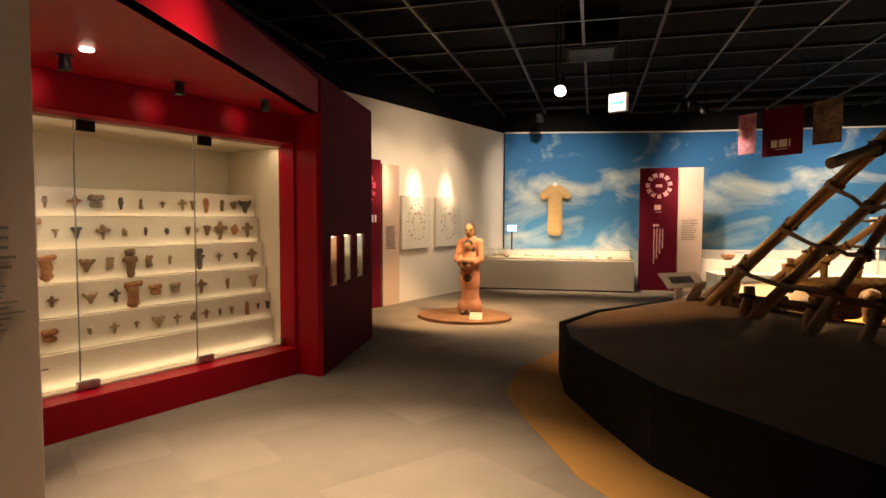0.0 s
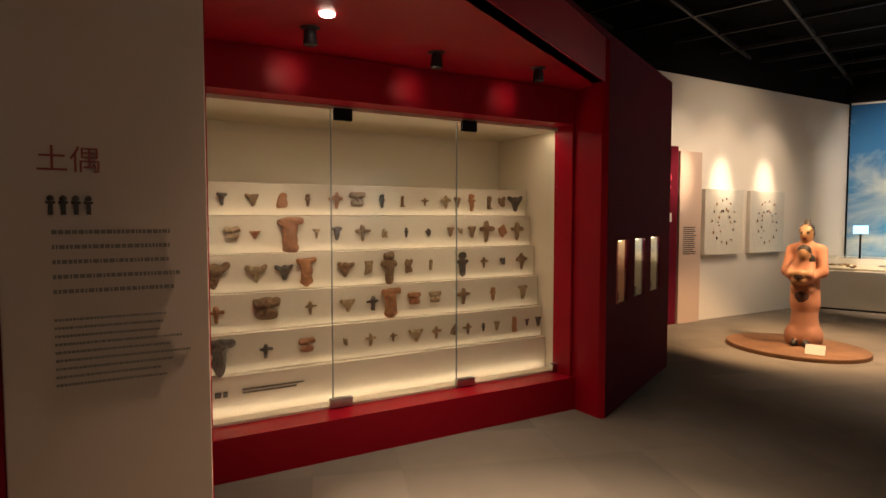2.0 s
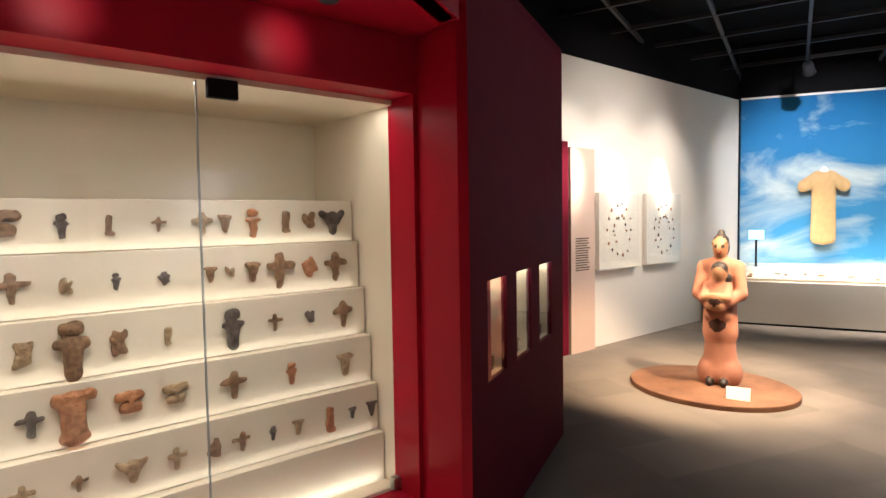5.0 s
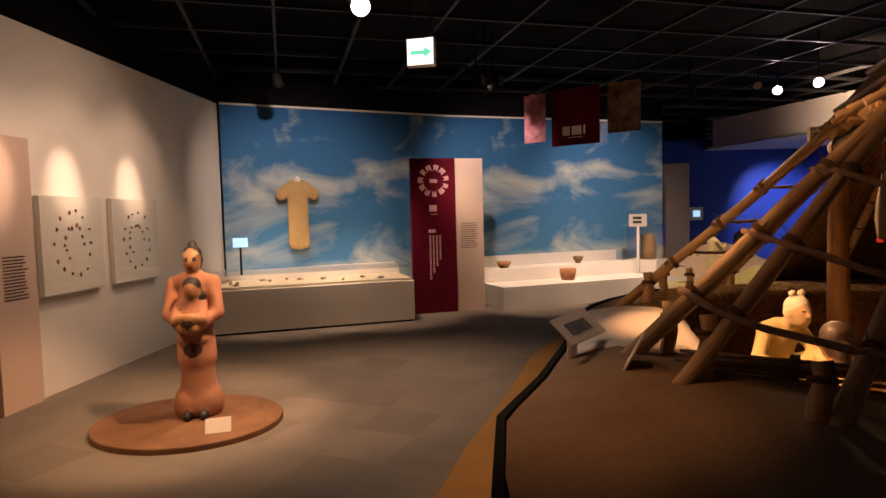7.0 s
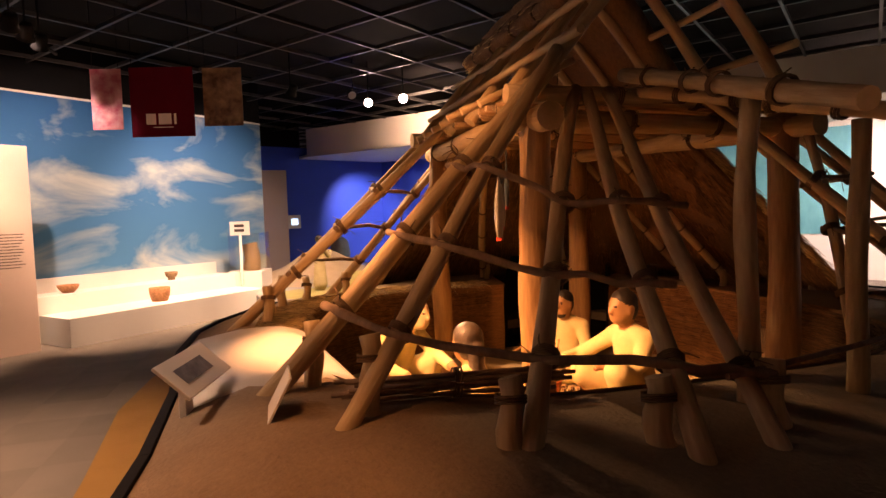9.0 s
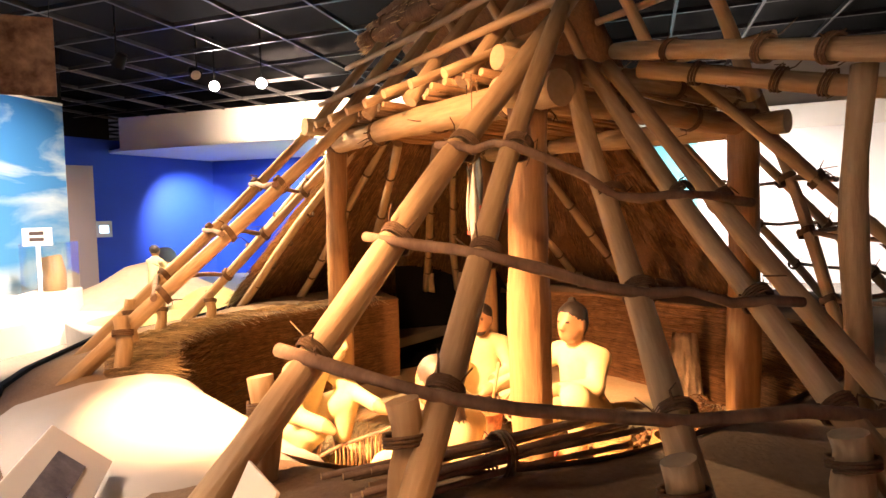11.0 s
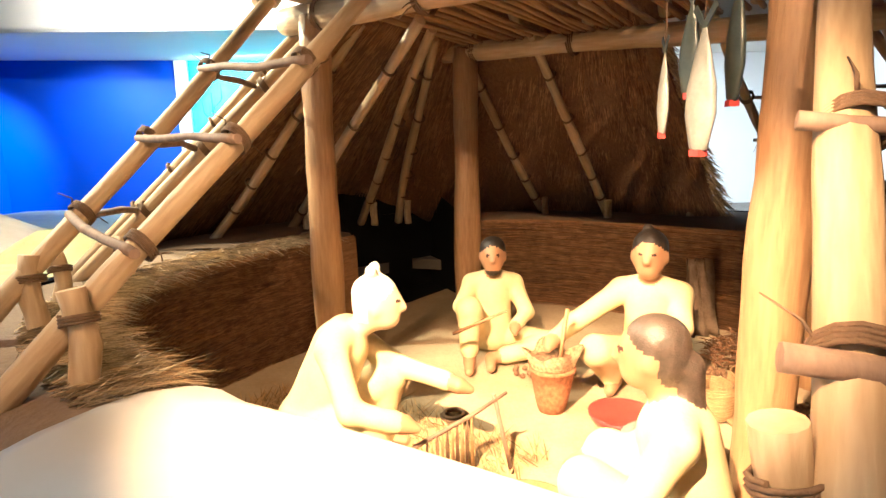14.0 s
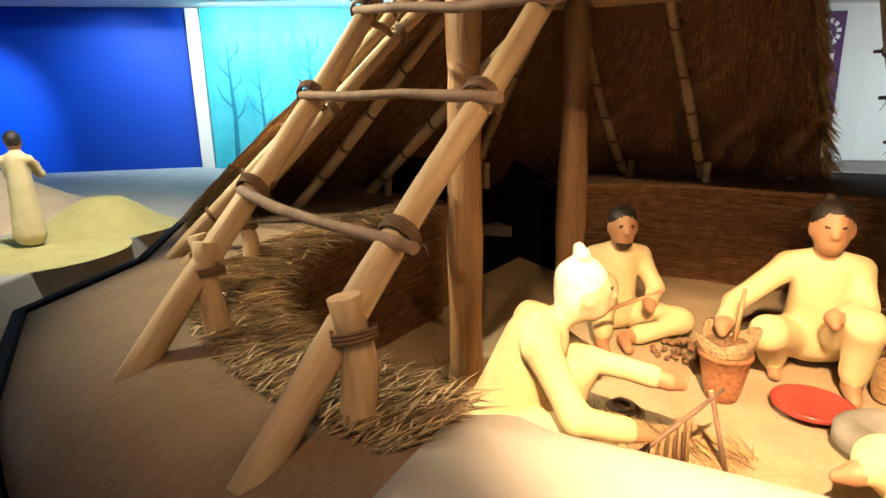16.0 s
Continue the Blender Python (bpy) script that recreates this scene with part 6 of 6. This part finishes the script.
for i in range(3):
    part("loop", tube([((0.11 - 0.02 * i) * math.cos(a), (0.09 - 0.015 * i) * math.sin(a), 0.012 + 0.014 * i) for a in (2 * math.pi * q / 20 for q in range(21))], 0.012, 6, cap=0), BINDING, fire)
held = part("carving_stick", tube([(4.66, 9.80, 0.05), (4.62, 9.40, 0.26)], [0.014, 0.01], 7), [POST, CUT])
tagged(held, "thin brown stick held across the lap", "stick")
HIDE = mat("dry_hide", (0.42, 0.31, 0.20), (0.22, 0.14, 0.08), 9, 0.8, 0.6)
bm = bmesh.new()
sheet = [[bm.verts.new((0.17 * (2 * i / 8 - 1) * (1 - 0.35 * j / 10), 0.05 * math.sin(2.4 * i + 0.5 * j) + 0.16 * j / 10, 0.66 * j / 10)) for i in range(9)] for j in range(11)]
for r0, r1 in zip(sheet, sheet[1:]):
    for i in range(8):
        bm.faces.new((r0[i], r0[i + 1], r1[i + 1], r1[i]))
bmesh.ops.solidify(bm, geom=list(bm.faces), thickness=0.012)
ob = part("hide", bm, HIDE, None, "", True, pose(6.20, 8.02, floor_z(0) + 0.005, 0, 0, -70))
tagged(ob, "stiff pale brown hide leaning on the pit wall", "hide")


def twig_heap():
    for _ in range(700):
        a, r = rnd.uniform(0, 6.3), 0.42 * math.sqrt(rnd.random())
        p = Vector((5.62 + r * math.cos(a), 7.75 + 0.7 * r * math.sin(a), floor_z(0) + 0.03 + (0.34 - 0.75 * r) * rnd.random()))
        b = rnd.uniform(0, 6.3)
        yield p, p + Vector((math.cos(b), math.sin(b), rnd.uniform(-0.25, 0.25))) * rnd.uniform(0.06, 0.16), rnd.uniform(0, 0.03)


heap = strands("twig_heap", twig_heap(), None, DARKSTRAW, 0.006, "tangled heap of brown twigs on the pit floor")
tagged(heap, category="twigs")
reed_mesh = bpy.data.meshes.new("reed")
tube([(0, -0.35, 0), (0.004, 0, 0.003), (0, 0.35, 0)], 0.009, 6, (reed_bm := bmesh.new()), 0)
reed_bm.to_mesh(reed_mesh)
reed_bm.free()
reed_mesh.materials.append(STRAW)
for x, y, turn in ((4.42, 7.62, 18), (3.95, 7.25, -12)):
    mt = thing("reed_mat", pose(x, y, floor_z(0) + 0.022, 0, 0, turn), "faded woven reed mat lying on the pit floor", "mat", "reed mats in the pit")
    for i in range(44):
        o = new("reed", reed_mesh)
        o.matrix_basis = pose(-0.42 + 0.0195 * i, 0, 0)
        o.parent = mt
    for y0 in (-0.25, 0, 0.25):
        part("weft", box(-0.43, 0.43, y0 - 0.008, y0 + 0.008, 0.006, 0.013), BINDING, mt)
bundle = thing("stick_bundle", pose(2.35, 7.62, 0.60, 0, 0, -25), "bundle of thin brown sticks lying at the pit edge", "bundle")
rnd = random.Random(3)
for i in range(16):
    y, z = rnd.uniform(-0.10, 0.10), rnd.uniform(0.0, 0.07)
    part("stick", tube([(-0.55 + rnd.uniform(-0.1, 0.1), y, z + 0.012), (0, y * 0.7, z + 0.012), (0.55 + rnd.uniform(-0.1, 0.1), y + rnd.uniform(-0.05, 0.05), z + 0.012)], 0.012, 5), [STICK, CUT], bundle)
binding((2.35, 7.62, 0.64), (0.9, -0.42, 0), 0.075, bundle, 3, 0.05, True, 9).matrix_parent_inverse = bundle.matrix_basis.inverted()


def fish(x, y, ztip, length, wide, mt, yaw, label):
    """A fish hung by its tail from the loft."""
    fx = thing("hanging_fish", pose(x, y, ztip, 0, 0, yaw), label, "fish", "fish hung from the loft")
    prof = [(0.02, 0.0), (0.30, 0.05), (0.5, 0.3), (0.46, 0.5), (0.25, 0.75), (0.10, 0.88), (0.08, 0.92)]
    bm = bmesh.new()
    rr = []
    for w, t in prof:
        rr.append([bm.verts.new((w * wide * math.cos(a), 0.38 * w * wide * math.sin(a), t * length)) for a in (2 * math.pi * i / 14 for i in range(14))])
    for a, b in zip(rr, rr[1:]):
        for i in range(14):
            bm.faces.new((a[i], a[(i + 1) % 14], b[(i + 1) % 14], b[i]))
    bm.faces.new(rr[0][::-1])
    part("body", bm, mt, fx, smooth=True)
    bm = bmesh.new()
    for s in (-1, 1):
        v = [bm.verts.new(p) for p in ((0, 0.004, 0.9 * length), (s * 0.42 * wide, 0.002, 1.06 * length), (s * 0.30 * wide, 0.002, 1.10 * length), (0, 0.004, 0.97 * length))]
        w = [bm.verts.new((q.co.x, -q.co.y, q.co.z)) for q in v]
        bm.faces.new(v)
        bm.faces.new(w[::-1])
        for i in range(4):
            bm.faces.new((v[i], w[i], w[(i + 1) % 4], v[(i + 1) % 4]))
    part("tail", bm, FISHDARK, fx)
    part("gill", box(-0.16 * wide, 0.16 * wide, -0.13 * wide, 0.13 * wide, -0.006, 0.018), LACQUER, fx, "red cut edge")
    part("cord", tube([(0, 0, 0.95 * length), (0, 0, 2.28 - ztip)], 0.003, 5), [BINDING, BINDING], fx)


fish(3.30, 8.36, 1.33, 0.50, 0.16, FISH, 35, "large silver fish hung by the tail")
fish(3.44, 8.49, 1.40, 0.36, 0.09, FISH, 20, "small silver fish hung by the tail")
fish(3.41, 8.40, 1.55, 0.38, 0.09, FISHDARK, 60, "slim dark fish hung by the tail")
fish(3.49, 8.23, 1.52, 0.52, 0.15, FISHDARK, 15, "large dark-backed fish hung by the tail")

# ---- statue of mother and child ----
base = part("statue_base", prism([(0.72 * math.cos(2 * math.pi * i / 56), 0.62 * math.sin(2 * math.pi * i / 56)) for i in range(56)], 0, 0.045, 0.01), mat("brown_earth_disc", (0.24, 0.12, 0.06), (0.13, 0.06, 0.03), 3, 0.85, 0.4), None, "", False, pose(-1.78, 8.50, 0))
tagged(base, "low oval brown base on the carpet", "base")
SKIRT = mat("reddish_brown_skirt", (0.40, 0.19, 0.12), (0.32, 0.145, 0.09), 6, 0.8, 0.3, fine=12)
f = Figure()
f.limb((0, 0, 0.13), (0, 0.01, 0.44), 0.175, 0.145, SKIRT)
f.limb((-0.06, 0.02, 0.10), (0.06, 0.02, 0.10), 0.165, 0.165, SKIRT)
f.limb((0, 0.01, 0.50), (0, 0.02, 0.80), 0.175, 0.16, PINKCLOTH)
f.limb((0, 0.0, 0.80), (0, 0.0, 1.06), 0.155, 0.125, PINKCLOTH)
for s in (-1, 1):
    f.limb((s * 0.05, 0, 1.11), (s * 0.16, 0, 1.08), 0.07, 0.068, PINKCLOTH)
    f.limb((s * 0.17, 0, 1.08), (s * 0.21, 0.08, 0.85), 0.066, 0.06, PINKCLOTH)
    f.limb((s * 0.21, 0.08, 0.85), (s * 0.07, 0.26, 0.76), 0.055, 0.042, PINKCLOTH)
    f.ball((s * 0.04, 0.29, 0.75), (0.042, 0.04, 0.032), SKIN)
    f.limb((s * 0.07, 0.14, 0.04), (s * 0.07, 0.22, 0.03), 0.042, 0.034, HAIR)
f.limb((0, 0.02, 1.10), (0, 0.03, 1.2), 0.05, 0.048, SKIN)
f.ball((0, 0.045, 1.275), (0.072, 0.085, 0.10), SKIN)
f.ball((0, 0.06, 1.225), (0.05, 0.055, 0.05), SKIN)
f.limb((0, 0.125, 1.285), (0, 0.14, 1.255), 0.009, 0.014, SKIN)
f.ball((0, 0.01, 1.335), (0.078, 0.08, 0.055), HAIR)
f.ball((0, -0.03, 1.27), (0.080, 0.06, 0.09), HAIR)
f.ball((0, 0.0, 1.405), (0.035, 0.035, 0.035), HAIR)
f.limb((-0.065, 0.085, 1.318), (0.065, 0.085, 1.318), 0.014, 0.014, PALECLAY)
for s in (-1, 1):
    f.ball((s * 0.03, 0.122, 1.285), (0.012, 0.008, 0.006), HAIR)
f.ball((0, 0.13, 1.222), (0.022, 0.01, 0.008), REDINK)
f.limb((0, 0.16, 0.80), (0, 0.17, 0.94), 0.115, 0.085, PINKCLOTH)
f.ball((-0.02, 0.21, 1.045), (0.066, 0.075, 0.082), SKIN)
f.ball((-0.02, 0.185, 1.085), (0.080, 0.080, 0.068), HAIR)
f.ball((-0.09, 0.15, 0.99), (0.05, 0.05, 0.05), HAIR)
for s in (-1, 1):
    f.limb((s * 0.10, 0.18, 0.92), (s * 0.12, 0.27, 0.82), 0.044, 0.038, PINKCLOTH)
    f.limb((s * 0.12, 0.27, 0.82), (s * 0.02, 0.31, 0.84), 0.034, 0.028, SKIN)
f.ball((0, 0.31, 0.80), (0.055, 0.03, 0.04), DARKCLOTH)
f.limb((-0.06, 0.14, 0.66), (0.07, 0.14, 0.66), 0.07, 0.07, SKIRT)
f.ball((0, 0.17, 0.58), (0.075, 0.035, 0.08), DARKCLOTH)
f.limb((-0.15, 0.0, 0.43), (0.15, 0.0, 0.43), 0.016, 0.016, DARKCLOTH)
ob = new("mother_and_child_statue", f.mesh("mother_and_child_statue", 0.014, 0.016))
ob.matrix_basis = pose(-1.75, 8.62, 0.046, 0, 0, 195) @ Matrix.Diagonal((0.84, 0.88, 0.97, 1))
tagged(ob, "painted statue of a mother and child in pinkish clothes", "statue")
cp = thing("caption_plate", pose(-1.40, 8.18, 0.046, 0, 0, 20), "small pale caption plate on the brown base", "sign")
part("plate", box(-0.09, 0.09, -0.004, 0.004, 0, 0.11, 0.002), WHITE, cp, matrix=pose(0, 0, 0, -30))

# ---- far diorama by the blue wall ----
far = thing("far_platform", pose(0, 0, 0), "low grey platform with a sand heap by the blue wall", "platform")
part("deck", prism([(3.3, 13.55), (5.4, 13.8), (7.6, 13.3), (9.6, 15.2), (9.9, 17.0), (8.6, 19.4), (6.2, 18.9), (4.6, 17.2), (3.5, 14.8)], 0, 0.30, 0.02), GREYFLOOR, far)
bm = bmesh.new()
for cx, cy, r, h in ((5.25, 14.35, 0.65, 0.30), (4.35, 14.2, 0.75, 0.05)):
    lathe([(0, h), (r * 0.25, h * 0.93), (r * 0.5, h * 0.62), (r * 0.75, h * 0.24), (r, 0)], 32, bm, (cx, cy, 0.301), 0.06)
part("sand_mound", bm, SAND, far, "rounded heap of yellowish sand", True)
dune = part("dune", lathe([(0, 0.60), (0.32, 0.53), (0.72, 0.29), (1.12, 0.1), (1.45, 0)], 32, None, (5.3, 16.35, 0.301), 0.06), mat("pale_sand", (0.52, 0.40, 0.27), (0.45, 0.34, 0.22), 5, 0.9, 0.4), far, "pale sand dune", True)
f = Figure()
f.limb((0, 0, 0.15), (0, 0, 0.62), 0.15, 0.11, CLOTH)
f.limb((0, 0, 0.62), (0, 0.01, 0.90), 0.11, 0.10, CLOTH)
for s in (-1, 1):
    f.limb((s * 0.11, 0, 0.9), (s * 0.14, 0.14, 0.74), 0.05, 0.045, CLOTH)
    f.limb((s * 0.14, 0.14, 0.74), (s * 0.06, 0.32, 0.80), 0.042, 0.03, CLOTH)
    f.limb((s * 0.06, 0, 0.2), (s * 0.06, 0.02, 0.03), 0.045, 0.035, SKIN)
f.ball((0, 0.03, 1.08), (0.068, 0.08, 0.095), SKIN)
f.ball((0, 0.0, 1.11), (0.078, 0.08, 0.08), HAIR)
f.ball((0, 0.36, 0.82), (0.07, 0.07, 0.05), PALECLAY)
ob = new("child_mannequin", f.mesh("child_mannequin", 0.016, 0.016))
ob.matrix_basis = pose(4.36, 14.16, 0.345, 0, 0, -60) @ Matrix.Scale(0.76, 4)
tagged(ob, "standing mannequin in yellow clothes holding a pale bunch", "mannequin")
ob = part("standing_stone", lathe([(0, 0), (0.24, 0), (0.25, 0.35), (0.22, 0.62), (0.12, 0.72), (0, 0.74)], 20, wobble=0.05), STONE, None, "", True, pose(6.86, 18.79, 0.301))
tagged(ob, "grey rounded standing stone by the blue wall", "stone")

# ---- bright far side ----
m, length = run((12.6, 13.2), (15.3, 5.0))
for s, w, mt, lab in ((0.4, 3.2, TEAL, "pale teal wall print"),):
    structure(part("wall_print", box(s, s + w, -0.02, -0.002, 0.9, 3.0), mt, matrix=m), lab, "print")
pb = thing("hall_banner", m, "tall purple banner with a white ring motif", "banner")
part("cloth", box(7.35, 8.05, -0.05, -0.03, 0.7, 2.95, 0.004), mat("purple_cloth", (0.09, 0.03, 0.10), rough=0.8), pb)
ring_motif(7.7, 2.55, 0.27, -0.051, pb, WHITEINK, 4)
bm = bmesh.new()
bars(bm, 7.45, 7.95, 2.15, 0.12, -0.051, 1, seed=50)
for i in range(3):
    bars(bm, 7.55 + 0.12 * i, 7.61 + 0.12 * i, 1.85, 0.05, -0.051, 12, 0.08, seed=51 + i, ragged=0.05)
part("print", bm, WHITEINK, pb, "white print")
